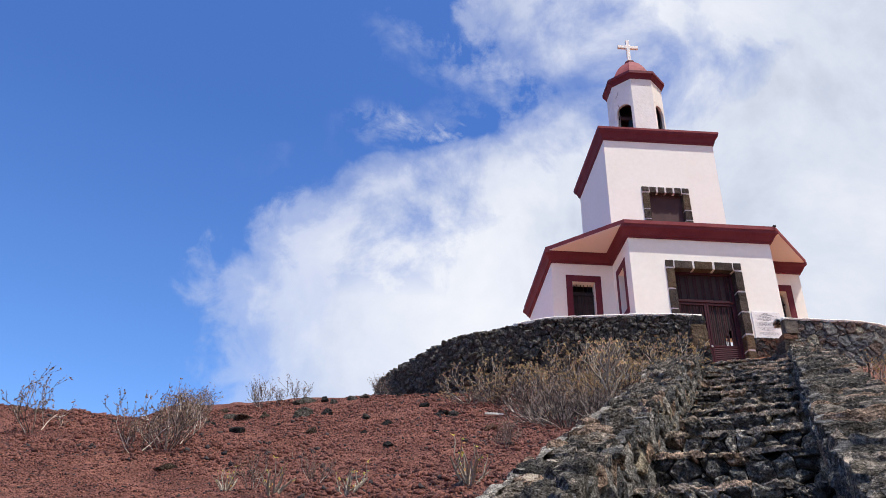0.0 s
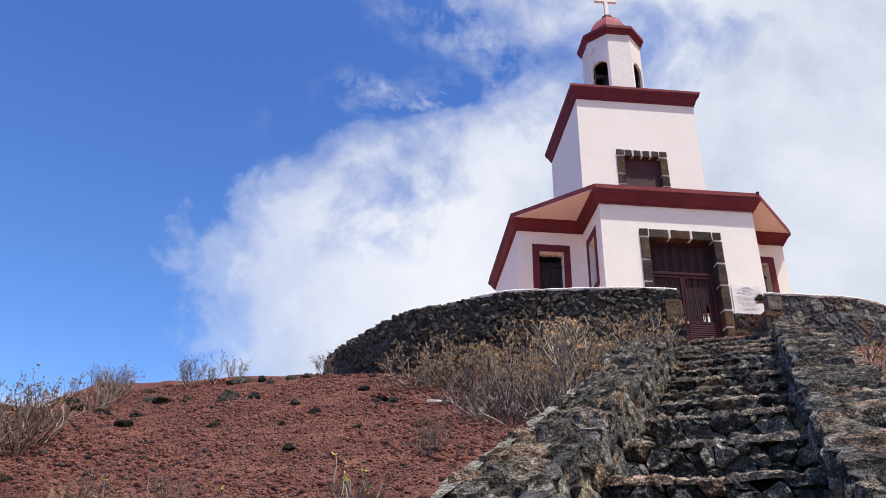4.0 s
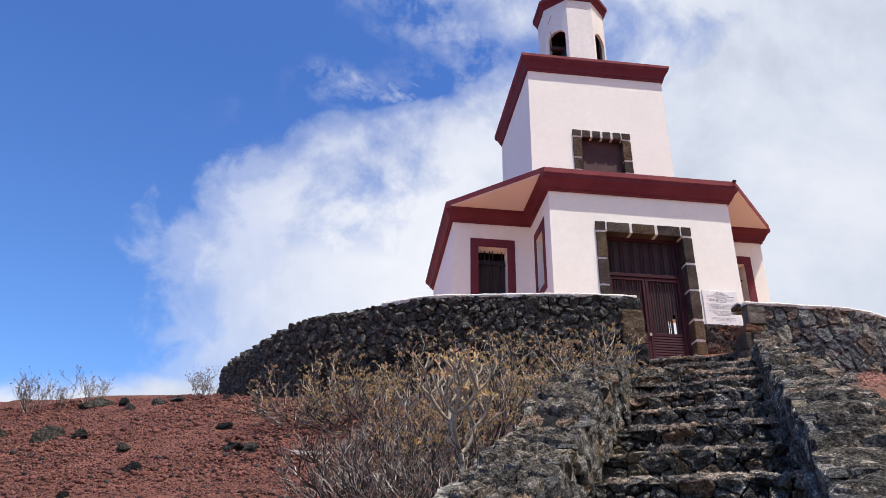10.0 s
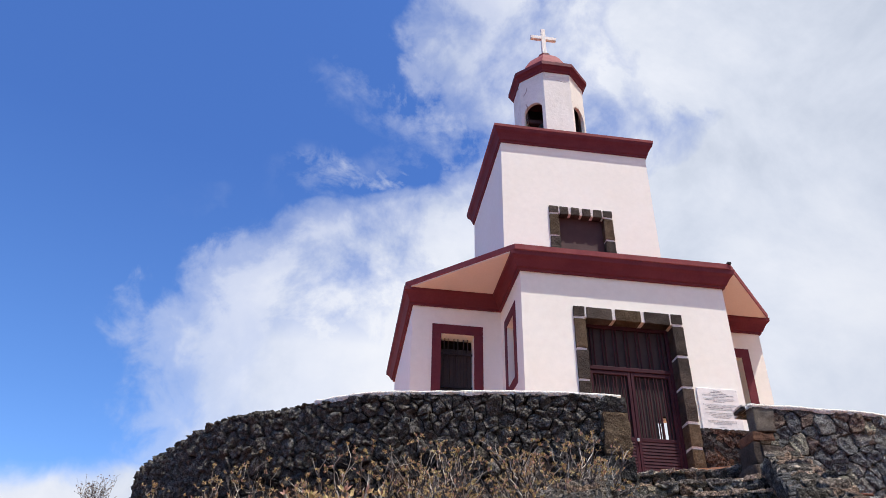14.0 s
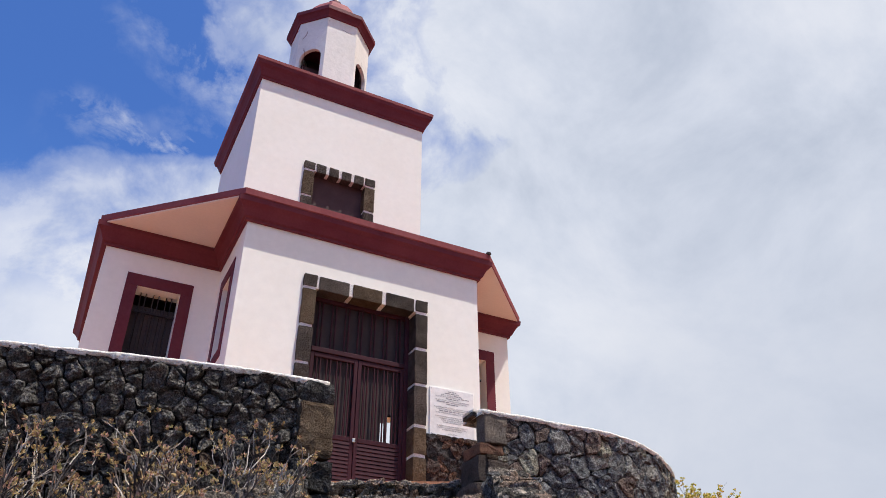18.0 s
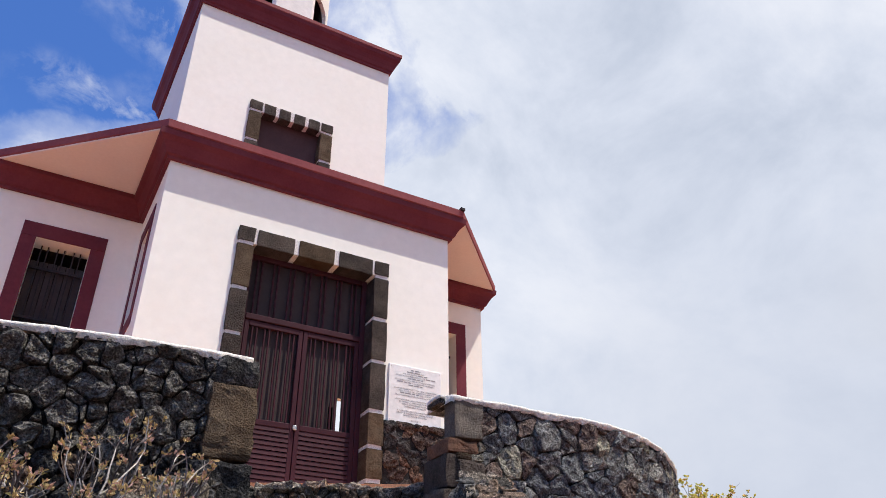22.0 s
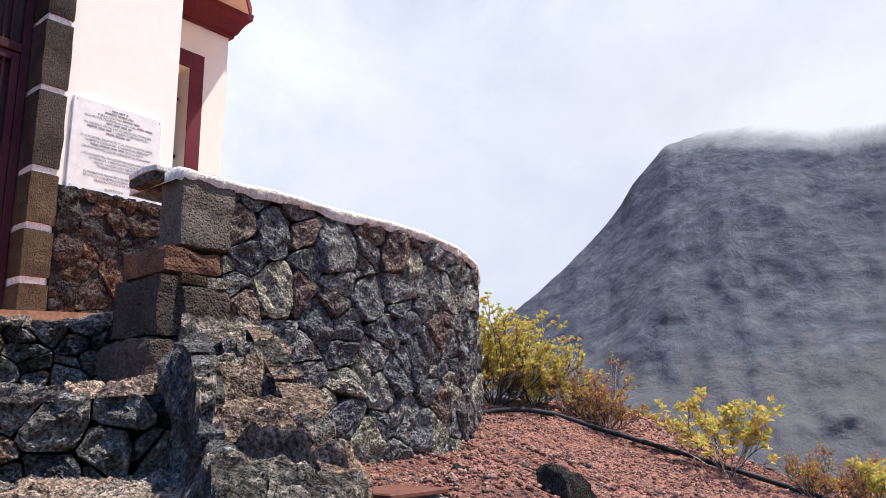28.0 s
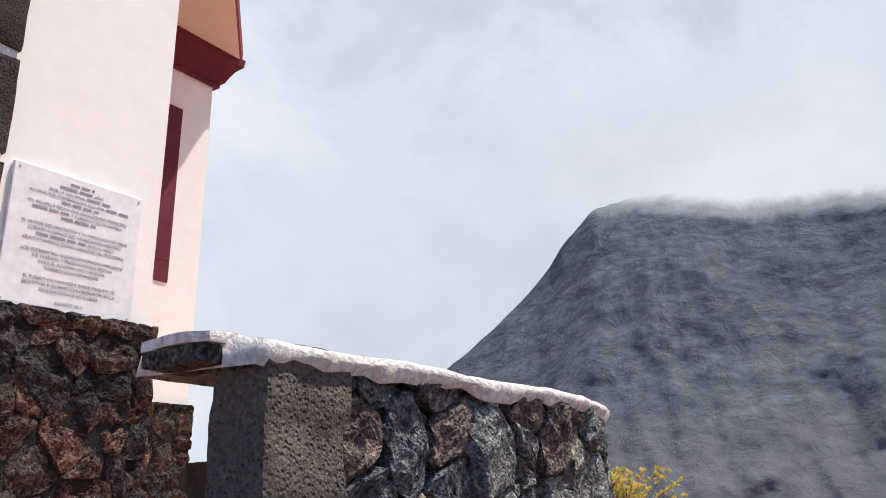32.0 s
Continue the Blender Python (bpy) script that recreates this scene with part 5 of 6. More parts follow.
# ---- plaque ----
def build_plaque():
    x0, x1, z0, z1 = 10.69, 11.50, 10.535, 11.345
    pl = thing("plaque", (11.09, YF, z0), "pale marble plaque with dark lettering fixed to the white wall", "plaque")
    part("slab", box(x0, x1, YF - 0.03, YF - 0.002, z0, z1, 0.004), M_PLAQUE, pl)
    lines = ["#9", "#12 AÑO", "POR LA COLONIA #10", "ACCION FUE COORDINADA ALLI POR #9", "#14", "EN AQUELLA FECHA ERA ALCALDE DEL MUNICIPIO", "#13 Y PARROCO DE FRONTERA", "#13", "",
             "EL AUTOR DEL PROYECTO Y LA DIRECCION DE OBRA", "CORRIO A CARGO DEL APAREJADOR HERREÑO", "#18 QUE LO HIZO", "GRATUITAMENTE COMO OBSEQUIO AL MUNICIPIO", "",
             "LOS VECINOS DEL GOLFO APORTARON JORNADAS", "DE TRABAJO, Y PRESTARON SUS BESTIAS", "PARA EL ACARREO DEL MATERIAL", "TAMBIEN GRATUITAMENTE.", "",
             "EL PUEBLO DE FRONTERA RINDE TRIBUTO DE", "GRATITUD A QUIENES COLABORARON EN LA", "REALIZACION DE ESTA OBRA.", "", "AGOSTO 2014"]
    h = (z1 - z0 - 0.07) / len(lines)
    yy = YF - 0.0325
    for k, row in enumerate(lines):
        z = z1 - 0.035 - (k + 0.8) * h
        words, widths, meshes = row.split(), [], []
        if not words:
            continue
        text = " ".join(w for w in words if not w.startswith("#"))
        bars = sum(int(w[1:]) for w in words if w.startswith("#")) * 0.0165
        tw, me = 0.0, None
        if text:
            cu = bpy.data.curves.new("line", "FONT")
            cu.body, cu.size, cu.extrude = text, h * 0.86, 0.0006
            ob = new("line", cu)
            bpy.context.view_layer.update()
            me = bpy.data.meshes.new_from_object(ob)
            bpy.data.objects.remove(ob)
            co = np.empty(len(me.vertices) * 3)
            me.vertices.foreach_get("co", co)
            co = co.reshape(-1, 3)
            tw = float(co[:, 0].max())
            squeeze = min(1.0, 0.74 / max(tw, 1e-6))
            tw *= squeeze
        total = tw + bars + (0.012 if tw and bars else 0)
        x = (x0 + x1) / 2 - total / 2
        bar_first = words[0].startswith("#")
        at = x + (bars + 0.012 if bar_first and bars else 0)
        if me:
            pts = [(at + p[0] * squeeze, yy - p[2], z + p[1]) for p in co]
            faces = [tuple(f.vertices) for f in me.polygons]
            bpy.data.meshes.remove(me)
            part("lettering", (pts, faces), M_INK, pl)
        bx = x if bar_first else x + tw + 0.012
        n = 0
        while n < bars / 0.0165:
            w = 4 + (k * 3 + n) % 4
            e = min(bx + (n + w - 0.8) * 0.0165, bx + bars)
            part("lettering", box(bx + n * 0.0165, e, yy - 0.0006, yy + 0.001, z + h * 0.12, z + h * 0.58), M_INK, pl)
            n += w
    for x in (x0 + 0.03, x1 - 0.03):
        for z in (z0 + 0.03, z1 - 0.03):
            part("screw", box(x - 0.006, x + 0.006, YF - 0.036, YF - 0.028, z - 0.006, z + 0.006, 0.002), M_STEEL, pl)


build_plaque()


# ---- rocks and gravel ----
def boulder(seed, sx, sy, sz):
    """An angular lava lump, base at 0."""
    bm = bmesh.new()
    bmesh.ops.create_icosphere(bm, subdivisions=3, radius=1.0)
    rng = random.Random(seed)
    cuts = [Vector((rng.uniform(-1, 1), rng.uniform(-1, 1), rng.uniform(-0.5, 1))).normalized() for _ in range(9)]
    for q in bm.verts:
        p = q.co.copy()
        for c in cuts:
            d = p.dot(c) - 0.6
            if d > 0:
                p -= c * d * 0.97
        p *= 1 + 0.22 * noise.noise(p * 2.0 + Vector((seed, 0, 0))) + 0.10 * noise.noise(p * 5 + Vector((seed, 0, 0))) + 0.05 * noise.noise(p * 11)
        q.co = (p.x * sx, p.y * sy, p.z * sz + sz * 0.55)
    out = [tuple(q.co) for q in bm.verts], [tuple(q.index for q in f.verts) for f in bm.faces]
    bm.free()
    return out


ROCKS = [mesh_of(*boulder(k, 1.0, 0.8, 0.62), M_LUMP) for k in range(8)]
ROCKS_RED = [mesh_of(*boulder(20 + k, 1.0, 0.85, 0.6), M_ORANGE) for k in range(3)]


def set_rock(x, y, size, k, label, red=False, group="loose rocks on the slope", tall=1.0):
    ob = new("rock", (ROCKS_RED if red else ROCKS)[k % (3 if red else 8)])
    ob.matrix_world = pose(x, y, ground_z(x, y) - 0.2 * size, 0, 0, k * 77) @ Matrix.Diagonal((size / 2, size / 2, size / 2 * tall, 1))
    return tagged(ob, label, "rock", group)


for k, (x, y, size) in enumerate([(-1.13, 17.65, 0.62), (-0.6, 17.36, 0.42), (-0.29, 20.2, 0.45), (0.05, 20.35, 0.4), (-0.75, 20.1, 0.35), (-1.6, 20.9, 0.7), (-1.05, 20.7, 0.4), (-2.61, 18.63, 0.55), (-2.1, 18.3, 0.4), (-3.0, 18.9, 0.5),
                                  (1.84, 15.76, 0.5), (2.05, 15.7, 0.4), (1.5, 16.9, 0.3), (0.3, 16.4, 0.34), (0.8, 15.2, 0.3), (-2.49, 16.64, 0.45), (-3.4, 17.4, 0.6), (-4.2, 18.5, 0.5), (1.6, 19.6, 0.3), (-3.6, 20.6, 0.4), (-5.0, 20.0, 0.5),
                                  (1.6, 12.73, 0.26), (-0.4, 13.4, 0.3), (-1.6, 13.2, 0.34), (0.4, 14.2, 0.22), (-2.4, 14.6, 0.4), (-3.3, 15.2, 0.36), (0.9, 11.2, 0.2), (-4.4, 16.4, 0.5), (3.0, 18.1, 0.22), (0.9, 20.3, 0.25)]):
    set_rock(x, y, size, k, "dark grey lava rock half sunk in red scoria")
set_rock(1.86, 9.02, 0.16, 2, "small rusty stone lying on red gravel", True)
set_rock(2.45, 12.4, 0.34, 1, "rusty scoria rock on the slope", True)
set_rock(-1.8, 10.7, 0.28, 5, "pale grey stone beside a dry shrub")
set_rock(11.55, 16.12, 0.38, 4, "black lava boulder on red gravel below the terrace wall", False, "", 1.5)
for k, (x, y, size) in enumerate([(12.3, 16.9, 0.36), (12.0, 17.05, 0.24), (11.7, 17.0, 0.24), (12.5, 16.1, 0.12), (12.9, 15.9, 0.14), (13.4, 15.9, 0.12), (11.3, 16.6, 0.15), (12.75, 16.7, 0.1), (13.9, 15.6, 0.12)]):
    set_rock(x, y, size, k + 3, "grey lava stone on red gravel by the terrace wall")


def scatter():
    """Loose scoria over the slope: small lumps, one joined mesh for each size."""
    rng = random.Random(42)
    for name, count, lo, hi, m, label in (("gravel", 80000, 0.007, 0.026, M_GRAVEL2, "fine loose red scoria gravel"), ("gravel", 26000, 0.007, 0.024, M_GRAVEL3, "dusty pinkish scoria gravel by the terrace wall"),
                                          ("scoria_lumps", 17000, 0.018, 0.06, M_LUMPS, "knobbly dark red scoria lumps"), ("scoria_lumps", 2600, 0.014, 0.045, M_GRAVEL3, "dusty scoria lumps by the terrace wall")):
        vs, fs = [], []
        n = 0
        while n < count:
            if m is M_GRAVEL3:
                x, y = rng.uniform(10.5, 17.0), rng.uniform(13.5, 18.6)
            else:
                x, y = rng.uniform(-6.5, 5.0), rng.uniform(6.0, 21.5)
            u, v = to_uv(x, y)
            if -1.8 < v < 1.7:
                continue
            if name == "scoria_lumps" and noise.noise(Vector((x * 0.55, y * 0.55, 4))) < rng.uniform(-0.25, 0.35):
                continue
            r = lo + (hi - lo) * rng.random() ** 2.2
            z = ground_z(x, y) + r * 0.1
            k = len(vs)
            turn = Euler((rng.uniform(-0.7, 0.7), rng.uniform(-0.7, 0.7), rng.uniform(0, 6.3))).to_matrix()
            for ax in ((1, 0, 0), (-1, 0, 0), (0, 1, 0), (0, -1, 0), (0, 0, 1), (0, 0, -1)):
                q = turn @ (Vector(ax) + Vector((rng.uniform(-0.45, 0.45), rng.uniform(-0.45, 0.45), rng.uniform(-0.35, 0.35)))) * r * rng.uniform(0.7, 1.15)
                vs.append((x + q.x, y + q.y, z + q.z * 0.8))
            fs += [(k + i, k + j, k + 4) for i, j in ((0, 2), (2, 1), (1, 3), (3, 0))] + [(k + j, k + i, k + 5) for i, j in ((0, 2), (2, 1), (1, 3), (3, 0))]
            n += 1
        tagged(new(name, mesh_of(vs, fs, m, True)), label, "gravel", kind="stuff")


def island_mat(name, stops, rough=0.95, through=0.0):
    m = bpy.data.materials.new(name)
    m.use_nodes = True
    t = m.node_tree
    b = t.nodes["Principled BSDF"]
    rnd = t.nodes.new("ShaderNodeNewGeometry").outputs["Random Per Island"]
    col = ramp_node(t, rnd, stops, "CONSTANT")
    co = t.nodes.new("ShaderNodeTexCoord").outputs["Object"]
    col = mix_node(t, 1.0, col, ramp_node(t, noise_node(t, co, 90.0, 4.0), [(0.3, 0.6), (0.7, 1.4)]), "MULTIPLY")
    t.links.new(col, b.inputs["Base Color"])
    b.inputs["Roughness"].default_value = rough
    b.inputs["Specular IOR Level"].default_value = 0.2
    bp = t.nodes.new("ShaderNodeBump")
    bp.inputs["Strength"].default_value, bp.inputs["Distance"].default_value = 0.8, 0.02
    t.links.new(noise_node(t, co, 70.0, 4.0, 0.6), bp.inputs["Height"])
    t.links.new(bp.outputs[0], b.inputs["Normal"])
    if through:
        tl = t.nodes.new("ShaderNodeBsdfTranslucent")
        t.links.new(col, tl.inputs[0])
        both = t.nodes.new("ShaderNodeMixShader")
        both.inputs[0].default_value = through
        t.links.new(b.outputs[0], both.inputs[1])
        t.links.new(tl.outputs[0], both.inputs[2])
        t.links.new(both.outputs[0], t.nodes["Material Output"].inputs[0])
    return m


M_GRAVEL2 = island_mat("scoria pieces", [(0.000, (0.155, 0.063, 0.051)), (0.287, (0.230, 0.095, 0.074)), (0.517, (0.092, 0.044, 0.039)), (0.713, (0.299, 0.132, 0.100)), (0.897, (0.063, 0.052, 0.052)), (1.058, (0.299, 0.161, 0.121)), (1.141, (0.483, 0.356, 0.287))])
M_LUMPS = island_mat("scoria clods", [(0.0, (0.17, 0.068, 0.052)), (0.35, (0.22, 0.092, 0.070)), (0.6, (0.12, 0.055, 0.046)), (0.78, (0.15, 0.064, 0.052)), (0.93, (0.06, 0.05, 0.05))])
M_GRAVEL3 = island_mat("dusty scoria pieces", [(0.0, (0.26, 0.125, 0.095)), (0.25, (0.36, 0.18, 0.135)), (0.45, (0.15, 0.075, 0.062)), (0.62, (0.44, 0.24, 0.18)), (0.78, (0.11, 0.095, 0.09)), (0.90, (0.40, 0.26, 0.20)), (0.985, (0.5, 0.38, 0.31))])
scatter()
stick = new("stick", mesh_of(*rough_block(2.6, 2.96, 15.05, 15.10, 0, 0.04, 0.006, 3, 0.05, 6), M_LIME))
stick.location.z = ground_z(2.78, 15.1) + 0.045
tagged(stick, "bleached white stick lying on red scoria", "stick")


# ---- shrubs ----
def bush(seed, stems, height, lean, sub, radius, tips, leaf, tubes=3, curl=0.35):
    """A many-stemmed shrub from the ground up: (twigs, leaves), both (verts, faces), base at 0."""
    rng = random.Random(seed)
    tv, tf, lv, lf = [], [], [], []

    def tube(pts, r0, r1):
        n = len(pts)
        k0 = len(tv)
        for i, p in enumerate(pts):
            r = r0 + (r1 - r0) * i / (n - 1)
            d = (pts[min(i + 1, n - 1)] - pts[max(i - 1, 0)]).normalized()
            a = d.orthogonal().normalized()
            b = d.cross(a)
            for s in range(tubes):
                q = 2 * math.pi * s / tubes
                tv.append(tuple(p + (a * math.cos(q) + b * math.sin(q)) * r))
        for i in range(n - 1):
            for s in range(tubes):
                j = (s + 1) % tubes
                tf.append((k0 + i * tubes + s, k0 + i * tubes + j, k0 + (i + 1) * tubes + j, k0 + (i + 1) * tubes + s))

    def grow(p, d, length, r, level):
        pts = [p]
        n = 5
        for i in range(n):
            d = (d + Vector((rng.uniform(-1, 1), rng.uniform(-1, 1), rng.uniform(-0.6, 0.9))) * curl * 0.6).normalized()
            pts.append(pts[-1] + d * length / n)
        tube(pts, r, r * 0.55)
        if level < len(sub):
            for _ in range(sub[level]):
                i = rng.randint(2, n)
                nd = (d + Vector((rng.uniform(-1, 1), rng.uniform(-1, 1), rng.uniform(-0.2, 1.0))) * 0.8).normalized()
                grow(pts[i], nd, length * rng.uniform(0.45, 0.75), r * 0.6, level + 1)
        else:
            for _ in range(tips if rng.random() < 0.8 else 0):
                c = pts[rng.randint(3, n)]
                a = Vector((rng.uniform(-1, 1), rng.uniform(-1, 1), rng.uniform(-0.3, 1))).normalized()
                b = a.orthogonal().normalized()
                b = (b * math.cos(rng.random() * 6) + a.cross(b) * math.sin(rng.random() * 6)).normalized()
                l = leaf * rng.uniform(0.6, 1.3)
                k = len(lv)
                lift = a.cross(b) * l * 0.15
                lv.extend([tuple(c), tuple(c + a * l * 0.5 + b * l * 0.33 + lift), tuple(c + a * l), tuple(c + a * l * 0.5 - b * l * 0.33 + lift)])
                lf.append((k, k + 1, k + 2, k + 3))

    for s in range(stems):
        q = 2 * math.pi * (s + rng.random()) / stems
        out = rng.uniform(0.15, 1.0) * lean
        d = Vector((math.cos(q) * out, math.sin(q) * out, 1.0)).normalized()
        grow(Vector((math.cos(q) * 0.06 * out, math.sin(q) * 0.06 * out, -0.05)), d, height * rng.uniform(0.5, 0.85), radius * rng.uniform(0.7, 1.2), 0)
    return (tv, tf), (lv, lf)


def mound(seed, stems, radius, height, leaves, leaf, thick=0.008):
    """A low dome of arching twigs that fork twice and carry leaf tufts at their ends: (twigs, leaves), base at 0."""
    rng = random.Random(seed)
    tv, tf, lv, lf = [], [], [], []

    def tube(pts, r0, r1):
        n, k0 = len(pts), len(tv)
        for i, p in enumerate(pts):
            r = r0 + (r1 - r0) * i / (n - 1)
            d = (pts[min(i + 1, n - 1)] - pts[max(i - 1, 0)]).normalized()
            a = d.orthogonal().normalized()
            b = d.cross(a)
            for q in (0.0, 2.094, 4.189):
                tv.append(tuple(p + (a * math.cos(q) + b * math.sin(q)) * r))
        for i in range(n - 1):
            for e in range(3):
                f = (e + 1) % 3
                tf.append((k0 + i * 3 + e, k0 + i * 3 + f, k0 + i * 3 + 3 + f, k0 + i * 3 + 3 + e))

    def tuft(p, d):
        for _ in range(leaves):
            a = (d * 0.7 + Vector((rng.uniform(-1, 1), rng.uniform(-1, 1), rng.uniform(-0.5, 0.8)))).normalized()
            b = a.orthogonal().normalized()
            w = rng.random() * 6.28
            b = b * math.cos(w) + a.cross(b) * math.sin(w)
            l = leaf * rng.uniform(0.55, 1.3)
            k, c = len(lv), p - d * rng.uniform(0.0, 0.03)
            lift = a.cross(b) * l * 0.18
            lv.extend([tuple(c), tuple(c + a * l * 0.55 + b * l * 0.27 + lift), tuple(c + a * l), tuple(c + a * l * 0.55 - b * l * 0.27 + lift)])
            lf.append((k, k + 1, k + 2, k + 3))

    def grow(p, d, length, r, level):
        pts, n = [p], 4 if level else 6
        for i in range(n):
            d = (d + Vector((rng.uniform(-1, 1), rng.uniform(-1, 1), rng.uniform(-0.7, 1.0))) * (0.22 + 0.08 * level)).normalized()
            pts.append(pts[-1] + d * length / n)
        tube(pts, r, r * 0.62)
        if level == 2:
            if rng.random() < 0.85:
                tuft(pts[-1], d)
            return
        for f in range(rng.choice((2, 3, 3)) if level else rng.choice((3, 4))):
            q = pts[-1] if f < 2 else pts[rng.randint(n // 2, n)]
            nd = (d + Vector((rng.uniform(-1, 1), rng.uniform(-1, 1), rng.uniform(-0.35, 0.9))) * 0.75).normalized()
            grow(q, nd, length * rng.uniform(0.38, 0.62), r * 0.7, level + 1)

    for k in range(stems):
        az, up = 6.283 * (k + rng.random()) / stems, math.asin(rng.uniform(0.12, 0.97))
        d = Vector((math.cos(az) * math.cos(up), math.sin(az) * math.cos(up), math.sin(up)))
        reach = 1 / math.sqrt((math.cos(up) / radius) ** 2 + (math.sin(up) / height) ** 2)
        grow(Vector((math.cos(az) * 0.07, math.sin(az) * 0.07, -0.05)), d, reach * rng.uniform(0.42, 0.62), thick * rng.uniform(0.7, 1.2), 0)
    return (tv, tf), (lv, lf)


def shrub(name, seed, label, twig, leaf_mat, *args, form=bush, **kw):
    t, l = form(seed, *args, **kw)
    ob = thing(name, (0, 0, 0), label, "shrub")
    part("woody_frame", t, twig, ob)
    if l[1]:
        part("foliage", l, leaf_mat, ob)
    return ob


def plant(first, spots, group):
    """Puts the template at the first spot and copies at the others: (x, y, scale, turn)."""
    for k, (x, y, sc, turn) in enumerate(spots):
        m = pose(x, y, ground_z(x, y), 0, 0, turn)
        ob = first if k == 0 else copy_thing(first, m)
        ob.matrix_world = m @ Matrix.Scale(sc, 4)
        ob.scale = (sc, sc, sc)
        tagged(ob, group=group)


M_TWIG = island_mat("dry grey twigs", [(0.0, (0.134, 0.112, 0.101)), (0.25, (0.280, 0.235, 0.202)), (0.36, (0.062, 0.052, 0.047)), (0.6, (0.448, 0.386, 0.319)), (0.7, (0.112, 0.090, 0.078)), (0.88, (0.650, 0.582, 0.482))])
M_LEAFMIX = island_mat("sparse dry leaves", [(0.0, (0.442, 0.299, 0.130)), (0.2, (0.624, 0.442, 0.208)), (0.4, (0.390, 0.221, 0.143)), (0.58, (0.390, 0.325, 0.130)), (0.7, (0.702, 0.546, 0.273)), (0.86, (0.598, 0.351, 0.273))], 0.8, 0.3)
M_TWIGLEAF = island_mat("shrivelled brown leaves", [(0.0, (0.28, 0.19, 0.12)), (0.3, (0.38, 0.27, 0.18)), (0.6, (0.22, 0.14, 0.11)), (0.8, (0.40, 0.25, 0.21))], 0.8, 0.25)
M_LEAFGOLD = island_mat("yellow green leaves", [(0.0, (0.78, 0.66, 0.15)), (0.3, (0.62, 0.60, 0.14)), (0.5, (0.80, 0.62, 0.18)), (0.7, (0.52, 0.54, 0.13)), (0.85, (0.72, 0.42, 0.16))], 0.7, 0.4)
M_LEAFRUST = island_mat("russet leaves", [(0.0, (0.46, 0.20, 0.10)), (0.3, (0.55, 0.36, 0.07)), (0.55, (0.38, 0.17, 0.11)), (0.75, (0.48, 0.42, 0.08)), (0.9, (0.50, 0.28, 0.20))], 0.75, 0.4)

D1 = "dry grey-twigged shrub with sparse ochre leaves on red soil"
g1 = "dry shrubs beside the stair"
plant(shrub("dry_shrub", 1, D1, M_TWIG, M_LEAFMIX, 32, 0.95, 1.05, 8, 0.030, 0.010, form=mound), [(4.0, 12.6, 0.9, 0), (4.9, 14.1, 1.15, 70), (5.9, 15.9, 1.25, 200), (3.6, 15.6, 1.15, 130), (6.7, 16.5, 1.3, 15), (4.4, 16.6, 1.3, 300), (2.5, 16.6, 1.0, 215), (8.6, 12.3, 0.75, 30), (7.9, 10.4, 0.7, 200)], g1)
plant(shrub("dry_shrub", 2, D1, M_TWIG, M_LEAFMIX, 30, 0.85, 1.1, 8, 0.030, 0.010, form=mound), [(4.5, 13.3, 1.0, 0), (5.3, 15.0, 1.2, 100), (4.2, 14.6, 1.15, 45), (6.95, 16.75, 1.15, 250), (5.3, 16.9, 1.25, 160), (3.2, 17.0, 1.15, 80)], g1)
plant(shrub("dry_shrub", 3, D1, M_TWIG, M_TWIGLEAF, 38, 1.1, 0.75, 1, 0.04, 0.0105, form=mound), [(3.55, 13.2, 0.9, 0), (4.1, 13.7, 0.9, 120), (3.95, 11.5, 0.75, 80), (3.5, 12.1, 0.85, 260), (3.2, 12.8, 0.8, 175), (5.7, 14.7, 0.8, 210), (6.3, 15.6, 0.85, 20), (3.0, 16.3, 0.8, 330), (4.9, 15.7, 0.9, 60)], g1)


